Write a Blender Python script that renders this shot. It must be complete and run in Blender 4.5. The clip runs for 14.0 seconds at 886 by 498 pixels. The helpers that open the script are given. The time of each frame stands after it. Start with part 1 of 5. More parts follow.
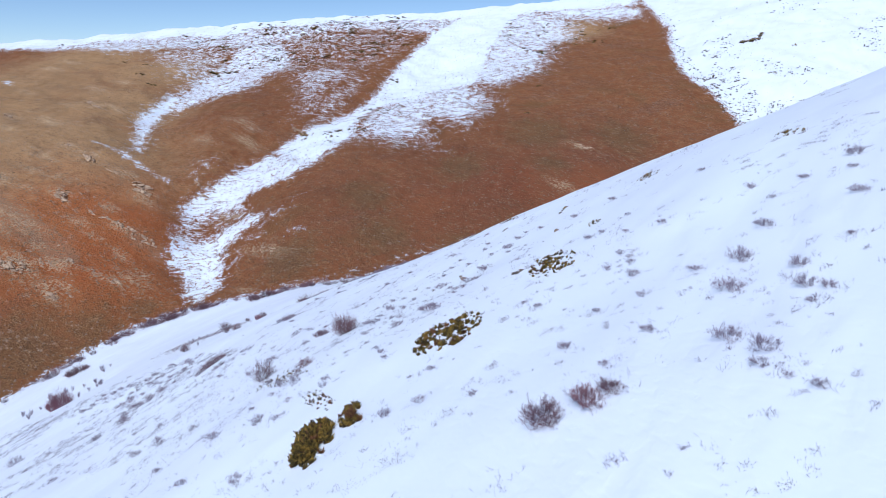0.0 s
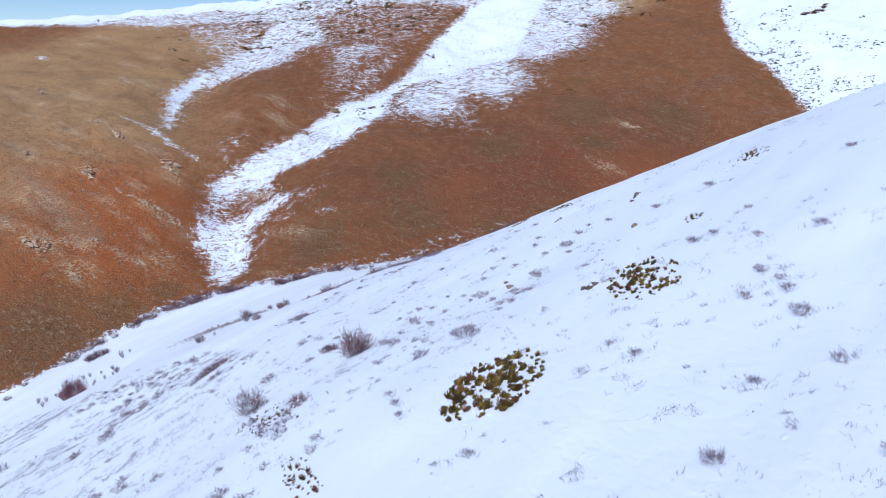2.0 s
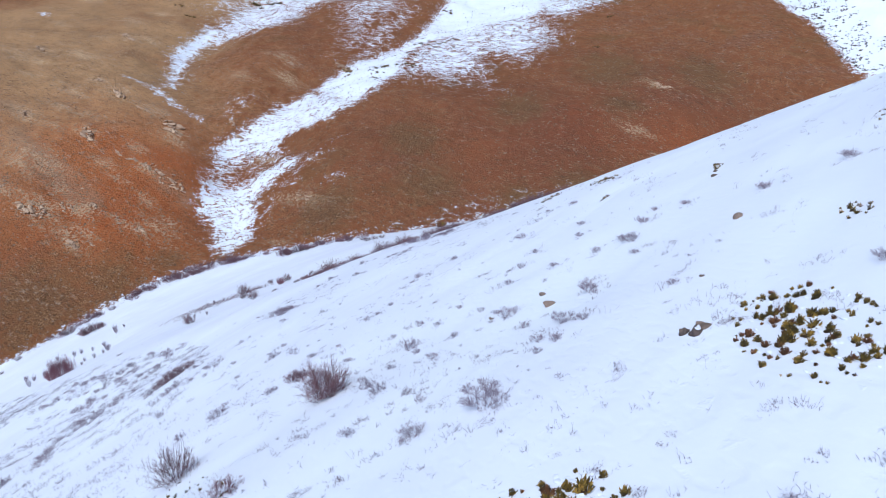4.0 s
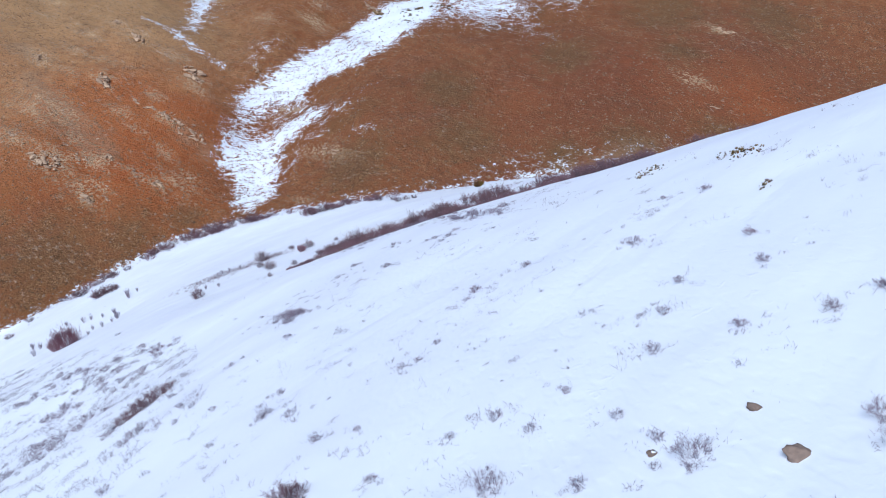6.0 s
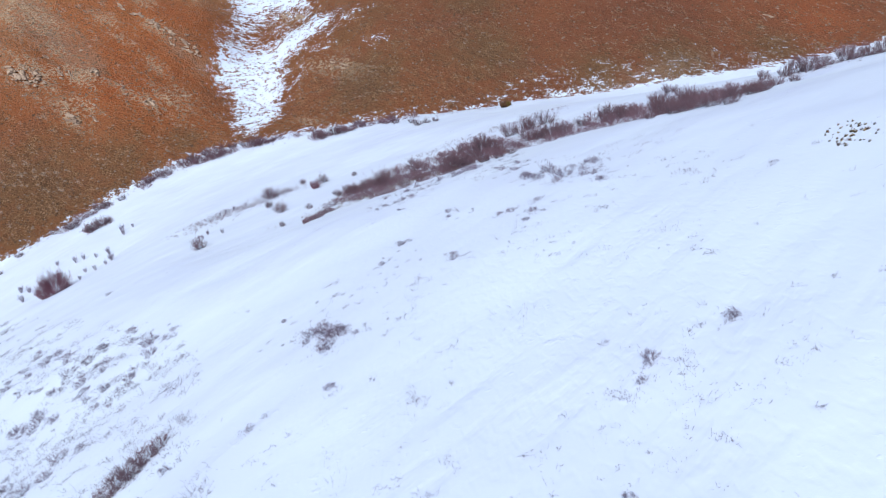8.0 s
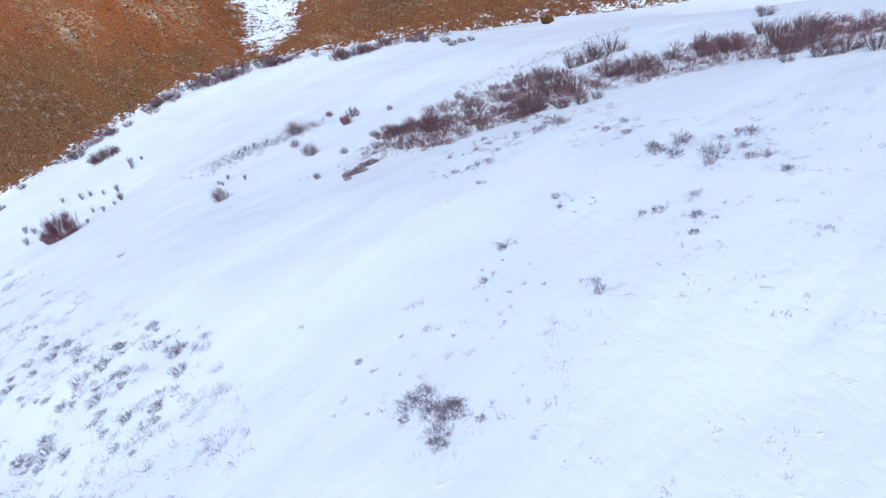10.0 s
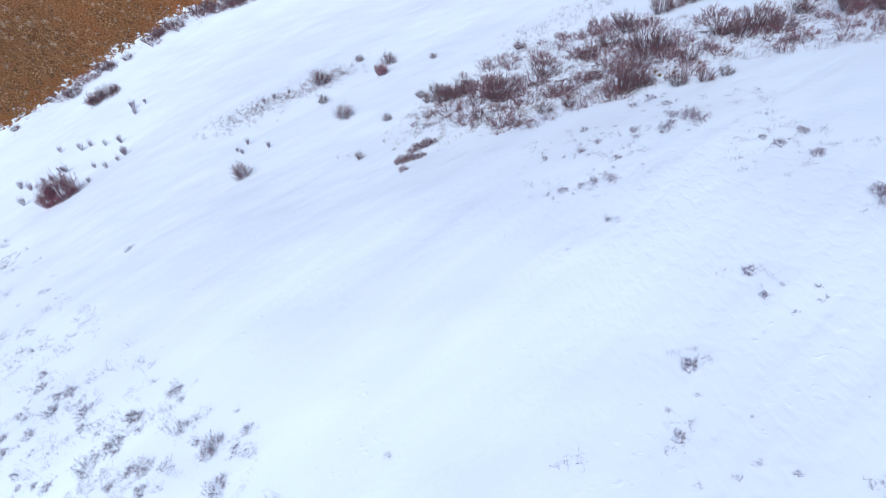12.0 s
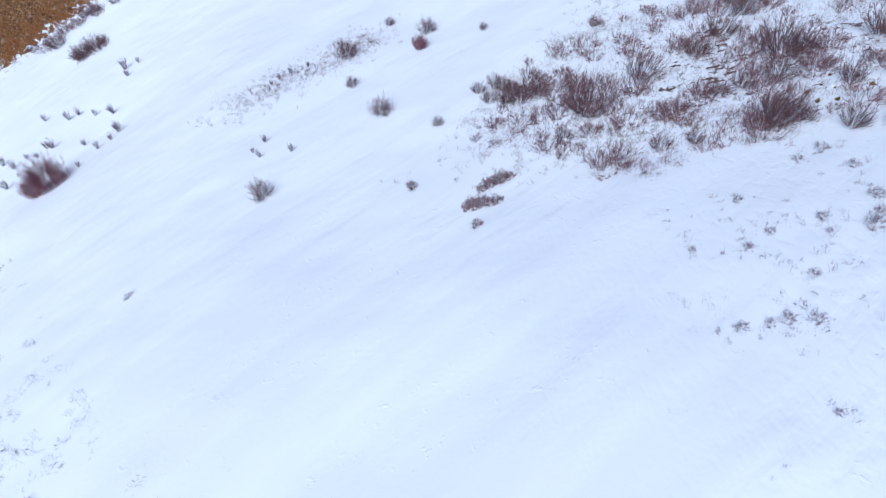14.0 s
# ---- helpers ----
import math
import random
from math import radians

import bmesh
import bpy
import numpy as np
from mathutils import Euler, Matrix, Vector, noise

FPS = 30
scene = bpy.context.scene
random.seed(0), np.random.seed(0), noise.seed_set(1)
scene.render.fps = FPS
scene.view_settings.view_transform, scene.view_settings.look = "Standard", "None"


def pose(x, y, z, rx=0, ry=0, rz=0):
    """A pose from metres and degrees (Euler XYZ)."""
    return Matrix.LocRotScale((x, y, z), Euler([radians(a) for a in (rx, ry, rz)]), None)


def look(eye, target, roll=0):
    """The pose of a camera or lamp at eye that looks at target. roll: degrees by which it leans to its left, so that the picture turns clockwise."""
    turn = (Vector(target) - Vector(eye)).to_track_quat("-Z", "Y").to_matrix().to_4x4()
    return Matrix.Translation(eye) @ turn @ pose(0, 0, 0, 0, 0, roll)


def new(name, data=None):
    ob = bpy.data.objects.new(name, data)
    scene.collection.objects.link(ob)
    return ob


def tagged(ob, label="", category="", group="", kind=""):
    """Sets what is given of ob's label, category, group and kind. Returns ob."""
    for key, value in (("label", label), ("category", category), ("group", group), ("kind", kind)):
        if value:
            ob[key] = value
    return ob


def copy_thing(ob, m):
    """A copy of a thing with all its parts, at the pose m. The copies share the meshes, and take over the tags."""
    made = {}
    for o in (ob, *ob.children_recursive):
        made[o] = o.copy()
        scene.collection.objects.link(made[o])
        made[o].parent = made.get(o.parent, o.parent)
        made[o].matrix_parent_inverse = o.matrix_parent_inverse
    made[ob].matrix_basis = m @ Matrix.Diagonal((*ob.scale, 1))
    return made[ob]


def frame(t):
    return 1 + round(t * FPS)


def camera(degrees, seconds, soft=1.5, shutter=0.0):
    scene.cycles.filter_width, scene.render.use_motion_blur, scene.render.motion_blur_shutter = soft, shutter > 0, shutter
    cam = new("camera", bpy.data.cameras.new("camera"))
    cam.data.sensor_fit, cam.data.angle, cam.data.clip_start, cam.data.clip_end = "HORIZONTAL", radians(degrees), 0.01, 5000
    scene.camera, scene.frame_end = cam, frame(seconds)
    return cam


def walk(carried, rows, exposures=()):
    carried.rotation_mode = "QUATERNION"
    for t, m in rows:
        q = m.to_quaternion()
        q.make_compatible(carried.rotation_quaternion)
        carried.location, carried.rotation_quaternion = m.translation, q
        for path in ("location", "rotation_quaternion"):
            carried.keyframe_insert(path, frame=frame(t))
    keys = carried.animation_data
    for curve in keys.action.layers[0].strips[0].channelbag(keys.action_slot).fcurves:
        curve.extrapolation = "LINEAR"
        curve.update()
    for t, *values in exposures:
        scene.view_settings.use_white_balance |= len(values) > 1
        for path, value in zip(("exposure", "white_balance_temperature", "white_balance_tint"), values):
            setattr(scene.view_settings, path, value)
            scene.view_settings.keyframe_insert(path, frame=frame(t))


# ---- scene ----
cam = camera(68.8, 14.0, soft=0.62)
# length of the flight, height of the first eye, tilt of the first view
METRES, EYE, TILT, LEAN, TURN = 130.0, 70.0, -15.3, 0.0, 0.0
ROWS = [
    (0.0, 0.0, 0.0, 0.0, -0.0, 0.0, -0.0),
    (0.5, -0.0001, 0.0382, 0.003, 0.68, -0.33, -0.17),
    (1.0, -0.0012, 0.0718, 0.0061, 1.59, -0.84, -0.4),
    (1.5, -0.0027, 0.099, 0.0085, 2.42, -1.31, -0.61),
    (2.0, -0.0042, 0.1266, 0.0114, 3.07, -1.74, -0.8),
    (2.5, -0.0053, 0.1568, 0.0142, 3.48, -2.29, -0.91),
    (5.0, -0.0157, 0.3344, 0.0288, 6.32, -6.99, -1.6),
    (5.5, -0.0264, 0.3727, 0.032, 7.26, -7.98, -1.86),
    (6.0, -0.0413, 0.4109, 0.0357, 7.27, -9.32, -1.85),
    (6.5, -0.0579, 0.4491, 0.0398, 7.6, -11.25, -1.93),
    (7.0, -0.0749, 0.4862, 0.0442, 7.77, -13.24, -1.98),
    (7.5, -0.092, 0.5197, 0.0484, 7.59, -15.22, -1.97),
    (8.0, -0.1089, 0.5506, 0.052, 7.55, -17.16, -1.98),
    (10.5, -0.1972, 0.6872, 0.0661, 8.64, -26.85, -2.27),
    (11.0, -0.2156, 0.7173, 0.0693, 8.86, -28.71, -2.35),
    (11.5, -0.2339, 0.7486, 0.0729, 9.04, -30.55, -2.43),
    (12.0, -0.2521, 0.781, 0.0768, 9.15, -32.4, -2.45),
    (12.5, -0.2703, 0.8142, 0.0804, 9.27, -34.2, -2.55),
    (13.0, -0.2883, 0.8478, 0.085, 9.32, -36.04, -2.53),
    (13.5, -0.3063, 0.8817, 0.0893, 9.4, -37.85, -2.56),
    (14.0, -0.3244, 0.916, 0.0939, 9.45, -39.67, -2.58),
]
EXPOSURE = 0.36
walk(cam, [(t, pose(0, 0, EYE, TILT, LEAN, TURN) @ pose(METRES * x, METRES * y, METRES * z, 90 + pitch, roll, yaw)) for t, x, y, z, yaw, pitch, roll in ROWS],
     [(0.0, EXPOSURE - 0.10, 5500, 11), (6.0, EXPOSURE - 0.02, 5600, 9.5), (10.0, EXPOSURE, 5630, 8), (14.0, EXPOSURE + 0.02, 5640, 8)])

# ---------------------------------------------------------------- daylight under a thin bright overcast
SUN_ELEVATION, SUN_HEADING = 54.0, 206.0
world = bpy.data.worlds.new("overcast_sky")
scene.world = world
world.use_nodes = True
wn = world.node_tree.nodes
sky = wn.new("ShaderNodeTexSky")
sky.sky_type, sky.sun_disc = "NISHITA", False
sky.sun_elevation, sky.sun_rotation = radians(SUN_ELEVATION), radians(SUN_HEADING)
sky.air_density, sky.dust_density, sky.ozone_density, sky.altitude = 1.0, 0.3, 1.0, 3200.0
wn["Background"].inputs["Strength"].default_value = 0.085
world.node_tree.links.new(sky.outputs["Color"], wn["Background"].inputs["Color"])

sun_data = bpy.data.lights.new("sun", "SUN")
sun_data.energy, sun_data.angle, sun_data.color = 2.7, radians(35), (1.0, 0.97, 0.92)
sun = new("sun", sun_data)
heading = radians(SUN_HEADING)
toward = Vector((math.sin(heading) * math.cos(radians(SUN_ELEVATION)), math.cos(heading) * math.cos(radians(SUN_ELEVATION)), math.sin(radians(SUN_ELEVATION))))
sun.matrix_world = look(toward * 300, (0, 0, 0))

# ---------------------------------------------------------------- materials
def material(name, rough=0.8):
    m = bpy.data.materials.new(name)
    m.use_nodes = True
    t = m.node_tree
    b = t.nodes["Principled BSDF"]
    b.inputs["Roughness"].default_value = rough
    b.inputs["Specular IOR Level"].default_value = 0.25
    return m, t, b


def node(t, kind, **values):
    n = t.nodes.new(kind)
    for k, v in values.items():
        if k in n.inputs:
            n.inputs[k].default_value = v
    return n


def noise_node(t, vector, scale, detail=4.0, rough=0.55):
    n = t.nodes.new("ShaderNodeTexNoise")
    n.inputs["Scale"].default_value, n.inputs["Detail"].default_value, n.inputs["Roughness"].default_value = scale, detail, rough
    t.links.new(vector, n.inputs["Vector"])
    return n.outputs["Fac"]


def math_node(t, op, a, b=0.0, c=None, clamp=False):
    n = t.nodes.new("ShaderNodeMath")
    n.operation, n.use_clamp = op, clamp
    for i, v in enumerate((a, b) if c is None else (a, b, c)):
        if isinstance(v, (int, float)):
            n.inputs[i].default_value = v
        else:
            t.links.new(v, n.inputs[i])
    return n.outputs[0]


def ramp_node(t, fac, lo, hi):
    n = t.nodes.new("ShaderNodeMapRange")
    n.interpolation_type = "SMOOTHSTEP"
    n.inputs["From Min"].default_value, n.inputs["From Max"].default_value = lo, hi
    t.links.new(fac, n.inputs["Value"])
    return n.outputs["Result"]


def mix_node(t, fac, a, b):
    n = t.nodes.new("ShaderNodeMix")
    n.data_type = "RGBA"
    for slot, v in ((0, fac), (6, a), (7, b)):
        if isinstance(v, (int, float)):
            n.inputs[slot].default_value = v
        elif isinstance(v, tuple):
            n.inputs[slot].default_value = (*v, 1.0)
        else:
            t.links.new(v, n.inputs[slot])
    return n.outputs[2]


def even(t, fac):
    """Noise spread to the whole range of 0 to 1."""
    return math_node(t, "MULTIPLY_ADD", fac, 2.4, -0.7, clamp=True)


def stretched(t, vector, scale, turn=0.0):
    """Lengths along and across a heading (degrees from +x) for a drawn-out pattern."""
    n = t.nodes.new("ShaderNodeMapping")
    n.vector_type = "TEXTURE"
    n.inputs["Scale"].default_value, n.inputs["Rotation"].default_value = scale, (0, 0, radians(turn))
    t.links.new(vector, n.inputs["Vector"])
    return n.outputs["Vector"]


def attribute(t, name):
    n = t.nodes.new("ShaderNodeAttribute")
    n.attribute_name = name
    return n.outputs["Fac"]


def bump_node(t, heights, strength, distance):
    n = t.nodes.new("ShaderNodeBump")
    n.inputs["Strength"].default_value, n.inputs["Distance"].default_value = strength, distance
    t.links.new(heights, n.inputs["Height"])
    return n.outputs["Normal"]


SNOW_COLOUR, SNOW_SHADE = (0.85, 0.885, 0.915), (0.785, 0.808, 0.885)


def ground_material():
    m, t, b = material("snow_and_red_earth", 0.75)
    p = t.nodes.new("ShaderNodeNewGeometry").outputs["Position"]
    big, mid = even(t, noise_node(t, p, 0.03, 5)), even(t, noise_node(t, p, 0.22, 6, 0.6))
    fine, grit = even(t, noise_node(t, p, 0.95, 5, 0.62)), even(t, noise_node(t, p, 2.1, 4, 0.7))
    # earth: ochre, rust, greyer scree, with pale stones and dark tufts, combed down the fall line
    comb = even(t, noise_node(t, stretched(t, p, (22.0, 2.4, 6.0), -27), 1.0, 5, 0.65))
    hue = even(t, noise_node(t, stretched(t, p, (2.0, 1.0, 1.0), 10), 0.055, 6, 0.62))
    earth = mix_node(t, mid, (0.265, 0.094, 0.034), (0.380, 0.155, 0.062))
    earth = mix_node(t, math_node(t, "MULTIPLY", ramp_node(t, hue, 0.55, 0.95), 0.75), earth, (0.340, 0.150, 0.080))
    earth = mix_node(t, math_node(t, "MULTIPLY", ramp_node(t, hue, 0.45, 0.05), 0.75), earth, (0.205, 0.112, 0.042))
    earth = mix_node(t, math_node(t, "MULTIPLY", big, 0.55), earth, (0.270, 0.100, 0.036))
    earth = mix_node(t, math_node(t, "MULTIPLY", ramp_node(t, math_node(t, "MULTIPLY_ADD", mid, 0.4, attribute(t, "tan")), 0.2, 1.1), 0.85), earth, mix_node(t, fine, (0.480, 0.265, 0.110), (0.640, 0.395, 0.190)))
    rust = math_node(t, "ADD", attribute(t, "rust"), math_node(t, "MULTIPLY_ADD", mid, 0.7, -0.38))
    rust = math_node(t, "ADD", rust, math_node(t, "MULTIPLY_ADD", fine, 0.5, -0.25))
    earth = mix_node(t, math_node(t, "MULTIPLY", ramp_node(t, rust, 0.1, 1.0), 0.80), earth, mix_node(t, fine, (0.310, 0.056, 0.017), (0.520, 0.160, 0.043)))
    earth = mix_node(t, math_node(t, "MULTIPLY", attribute(t, "umber"), math_node(t, "MULTIPLY_ADD", mid, 0.4, 0.58)), earth, mix_node(t, fine, (0.150, 0.048, 0.025), (0.260, 0.088, 0.045)))
    earth = mix_node(t, math_node(t, "MULTIPLY", attribute(t, "orange"), math_node(t, "MULTIPLY_ADD", mid, 0.5, 0.5)), earth, mix_node(t, fine, (0.420, 0.105, 0.026), (0.620, 0.190, 0.046)))
    drab = math_node(t, "ADD", attribute(t, "drab"), math_node(t, "MULTIPLY_ADD", mid, 0.6, -0.3))
    earth = mix_node(t, math_node(t, "MULTIPLY", ramp_node(t, drab, 0.2, 1.1), 0.7), earth, (0.190, 0.110, 0.046))
    earth = mix_node(t, math_node(t, "MULTIPLY", ramp_node(t, comb, 0.55, 1.0), 0.22), earth, (0.110, 0.056, 0.024))
    earth = mix_node(t, math_node(t, "MULTIPLY", ramp_node(t, comb, 0.40, 0.0), 0.20), earth, (0.320, 0.175, 0.085))
    grey = math_node(t, "ADD", attribute(t, "scree"), math_node(t, "MULTIPLY_ADD", comb, 0.9, -0.5))
    earth = mix_node(t, math_node(t, "MULTIPLY", ramp_node(t, math_node(t, "MULTIPLY_ADD", fine, 0.5, grey), 0.60, 1.40), 0.45), earth, mix_node(t, grit, (0.310, 0.185, 0.105), (0.520, 0.370, 0.235)))
    pale = math_node(t, "ADD", attribute(t, "pale"), math_node(t, "MULTIPLY_ADD", fine, 1.5, -0.90))
    pale = math_node(t, "ADD", pale, math_node(t, "MULTIPLY_ADD", grit, 0.9, -0.45))
    pale = math_node(t, "ADD", pale, math_node(t, "MULTIPLY_ADD", comb, -0.5, 0.25))
    earth = mix_node(t, math_node(t, "MULTIPLY", ramp_node(t, pale, 0.34, 0.58), 0.85), earth, (0.70, 0.49, 0.29))
    rubble = even(t, noise_node(t, stretched(t, p, (3.6, 1.7, 2.0), -27), 1.0, 5, 0.7))
    rubble = math_node(t, "MULTIPLY_ADD", grit, 0.45, math_node(t, "MULTIPLY_ADD", hue, 0.35, rubble))
    rubble = math_node(t, "MULTIPLY_ADD", attribute(t, "tan"), 0.10, rubble)
    earth = mix_node(t, math_node(t, "MULTIPLY", ramp_node(t, rubble, 1.16, 1.38), 0.65), earth, (0.56, 0.40, 0.27))
    earth = mix_node(t, math_node(t, "MULTIPLY", ramp_node(t, math_node(t, "MULTIPLY_ADD", mid, 0.35, fine), 0.68, 1.05), 0.62), earth, (0.075, 0.036, 0.015))
    earth = mix_node(t, math_node(t, "MULTIPLY", ramp_node(t, math_node(t, "MULTIPLY_ADD", hue, 0.3, grit), 0.72, 1.0), 0.68), earth, (0.065, 0.030, 0.013))
    earth = mix_node(t, math_node(t, "MULTIPLY", ramp_node(t, math_node(t, "MULTIPLY_ADD", mid, -0.45, grit), 0.12, -0.15), 0.65), earth, (0.50, 0.285, 0.145))
    earth = mix_node(t, attribute(t, "humus"), earth, mix_node(t, fine, (0.250, 0.170, 0.150), (0.140, 0.100, 0.090)))
    # snow: patchy where the field is thin, with streaks down and along the slope
    streak = even(t, noise_node(t, stretched(t, p, (5.5, 1.3, 1.6), 12), 1.0, 5, 0.65))
    cover = math_node(t, "ADD", attribute(t, "snow"), math_node(t, "MULTIPLY_ADD", streak, 0.62, -0.31))
    cover = math_node(t, "ADD", cover, math_node(t, "MULTIPLY_ADD", mid, 0.56, -0.28))
    cover = math_node(t, "ADD", cover, math_node(t, "MULTIPLY_ADD", fine, 0.70, -0.35))
    cover = math_node(t, "ADD", cover, math_node(t, "MULTIPLY_ADD", grit, 0.74, -0.37))
    lying = ramp_node(t, cover, 0.47, 0.56)
    drift = even(t, noise_node(t, stretched(t, p, (30.0, 9.0, 12.0), 50), 1.0, 3, 0.45))
    ripple = even(t, noise_node(t, stretched(t, p, (1.6, 0.7, 0.8), 50), 1.0, 4, 0.6))
    furrow = even(t, noise_node(t, stretched(t, p, (8.0, 2.6, 3.0), 50), 1.0, 4, 0.5))
    furrow = math_node(t, "MULTIPLY", ramp_node(t, furrow, 0.45, 0.95), ramp_node(t, noise_node(t, stretched(t, p, (40.0, 22.0, 22.0), 52), 1.0, 2, 0.5), 0.42, 0.62))
    # lavender shading of drifts and furrows, mixed into the snow's colour
    snow = mix_node(t, math_node(t, "MULTIPLY_ADD", furrow, 0.35, math_node(t, "MULTIPLY", drift, 0.9), clamp=True), SNOW_COLOUR, SNOW_SHADE)
    t.links.new(mix_node(t, lying, earth, snow), b.inputs["Base Color"])
    t.links.new(mix_node(t, lying, (0.95,) * 3, (0.62,) * 3), b.inputs["Roughness"])
    hard = math_node(t, "MULTIPLY_ADD", fine, 0.85, math_node(t, "MULTIPLY", grit, 0.45))
    soft = math_node(t, "MULTIPLY_ADD", drift, 0.4, math_node(t, "MULTIPLY", ripple, 0.008))
    soft = math_node(t, "ADD", soft, math_node(t, "MULTIPLY", fine, 0.010))
    soft = math_node(t, "SUBTRACT", soft, math_node(t, "MULTIPLY", furrow, 0.06))
    # small knobs where growth is buried
    knob = ramp_node(t, noise_node(t, p, 1.5, 3, 0.55), 0.60, 0.76)
    knob = math_node(t, "MULTIPLY", knob, ramp_node(t, noise_node(t, stretched(t, p, (14.0, 5.0, 6.0), 50), 1.0, 3, 0.5), 0.46, 0.62))
    soft = math_node(t, "ADD", soft, math_node(t, "MULTIPLY", knob, 0.03))
    # hoof-trodden snow along the trail
    prints = ramp_node(t, noise_node(t, stretched(t, p, (0.9, 0.5, 0.6), -75), 1.0, 1, 0.4), 0.42, 0.80)
    soft = math_node(t, "SUBTRACT", soft, math_node(t, "MULTIPLY", math_node(t, "MULTIPLY", prints, attribute(t, "tread")), 0.030))
    relief = math_node(t, "ADD", math_node(t, "MULTIPLY", hard, math_node(t, "SUBTRACT", 1.0, lying)), math_node(t, "MULTIPLY", soft, lying))
    relief = math_node(t, "ADD", relief, math_node(t, "MULTIPLY", lying, 0.12))
    t.links.new(bump_node(t, relief, 0.8, 1.0), b.inputs["Normal"])
    return m


def varied_material(name, a, b_colour, rough=0.85, per_object=True, grain=9.0):
    """Two colours, mixed by a random number of each object (or each piece of a joined mesh) and by grain."""
    m, t, b = material(name, rough)
    if per_object:
        r = t.nodes.new("ShaderNodeObjectInfo").outputs["Random"]
    else:
        r = t.nodes.new("ShaderNodeNewGeometry").outputs["Random Per Island"]
    p = t.nodes.new("ShaderNodeNewGeometry").outputs["Position"]
    g = noise_node(t, p, grain, 3)
    fac = math_node(t, "ADD", math_node(t, "MULTIPLY", r, 0.7), math_node(t, "MULTIPLY_ADD", g, 1.2, -0.45), clamp=True)
    t.links.new(mix_node(t, fac, a, b_colour), b.inputs["Base Color"])
    t.links.new(bump_node(t, g, 0.4, 0.05), b.inputs["Normal"])
    return m


GROUND = ground_material()
STEM = varied_material("willow_bark", (0.130, 0.080, 0.085), (0.095, 0.072, 0.074))
TWIG_RED = varied_material("red_willow_twigs", (0.245, 0.126, 0.136), (0.180, 0.112, 0.124))
TWIG_BRIGHT = varied_material("bright_red_twigs", (0.275, 0.145, 0.160), (0.205, 0.135, 0.152))
TWIG_GREY = varied_material("grey_brush_twigs", (0.300, 0.225, 0.265), (0.215, 0.180, 0.222))
STRAW = varied_material("dry_straw", (0.26, 0.185, 0.105), (0.17, 0.115, 0.075), per_object=False)
BITS = varied_material("dead_stalks", (0.225, 0.170, 0.205), (0.160, 0.132, 0.158), per_object=False)
TWIG_CRIMSON = varied_material("crimson_willow_twigs", (0.330, 0.138, 0.160), (0.245, 0.118, 0.142))
UNDERGROWTH = varied_material("red_brown_undergrowth", (0.235, 0.140, 0.145), (0.170, 0.120, 0.130), per_object=False)


def juniper_material(name, dark, middle, bright):
    """Scaly sprays from shaded brown-olive to golden tips, in tufts of one tone."""
    m, t, b = material(name, 0.8)
    g = t.nodes.new("ShaderNodeNewGeometry")
    tone = math_node(t, "MULTIPLY_ADD", g.outputs["Random Per Island"], 0.35, math_node(t, "MULTIPLY_ADD", noise_node(t, g.outputs["Position"], 2.6, 4, 0.65), 2.6, -0.90), clamp=True)
    c = mix_node(t, ramp_node(t, tone, 0.1, 0.55), dark, middle)
    t.links.new(mix_node(t, ramp_node(t, tone, 0.5, 0.95), c, bright), b.inputs["Base Color"])
    return m


JUNIPER = juniper_material("juniper_sprays", (0.036, 0.028, 0.014), (0.115, 0.080, 0.020), (0.430, 0.262, 0.048))
JUNIPER_DRY = juniper_material("dry_juniper_sprays", (0.045, 0.026, 0.018), (0.130, 0.060, 0.030), (0.280, 0.125, 0.050))
JUNIPER_CORE = varied_material("juniper_core_filler", (0.040, 0.030, 0.014), (0.065, 0.036, 0.020))
ROCK = varied_material("weathered_rock", (0.30, 0.215, 0.165), (0.062, 0.050, 0.046), grain=4.5)
PALE_ROCK = varied_material("pale_outcrop_rock", (0.60, 0.42, 0.27), (0.24, 0.145, 0.090), grain=1.6)
DARK_SCRUB = varied_material("dark_hillside_scrub", (0.085, 0.062, 0.045), (0.135, 0.095, 0.070), per_object=False)
TUSSOCK = varied_material("dead_tussock", (0.090, 0.050, 0.024), (0.140, 0.080, 0.038), per_object=False)
STONE = varied_material("pale_scree", (0.34, 0.225, 0.145), (0.20, 0.115, 0.065), per_object=False, grain=1.5)


def snow_material():
    m, t, b = material("settled_snow", 0.62)
    p = t.nodes.new("ShaderNodeNewGeometry").outputs["Position"]
    n = noise_node(t, p, 2.2, 4)
    # the same lavender shade tone, in random patches
    t.links.new(mix_node(t, ramp_node(t, n, 0.35, 0.7), SNOW_COLOUR, SNOW_SHADE), b.inputs["Base Color"])
    t.links.new(bump_node(t, n, 0.5, 0.1), b.inputs["Normal"])
    return m


SNOW = snow_material()

# ---------------------------------------------------------------- the lie of the land
# valley line: where the near snow slope meets the foot of the far mountain
VALLEY_X = (-400, -300, -220, -165, -154, -143, -131, -115, -94, -57, -40, -22, 0, 30, 70, 120, 200, 300, 500)
VALLEY_Y = (110, 140, 178, 212, 224, 235, 250, 260.5, 263, 266.5, 269.5, 277, 283, 289, 303, 328, 380, 440, 560)
BED_X = (-400, -300, -220, -165, -131, -94, -57, -22, 0, 30, 70, 120, 200, 300, 500)
BED_Z = (-72, -64, -56, -48.3, -33.9, -25.3, -19.3, -16.9, -15.5, -10.5, -7, -2, 25, 50, 95)
RIDGE_X = (-900, -454, -369, -281, -193, -106, -20, 67, 124, 200, 300, 470, 900)
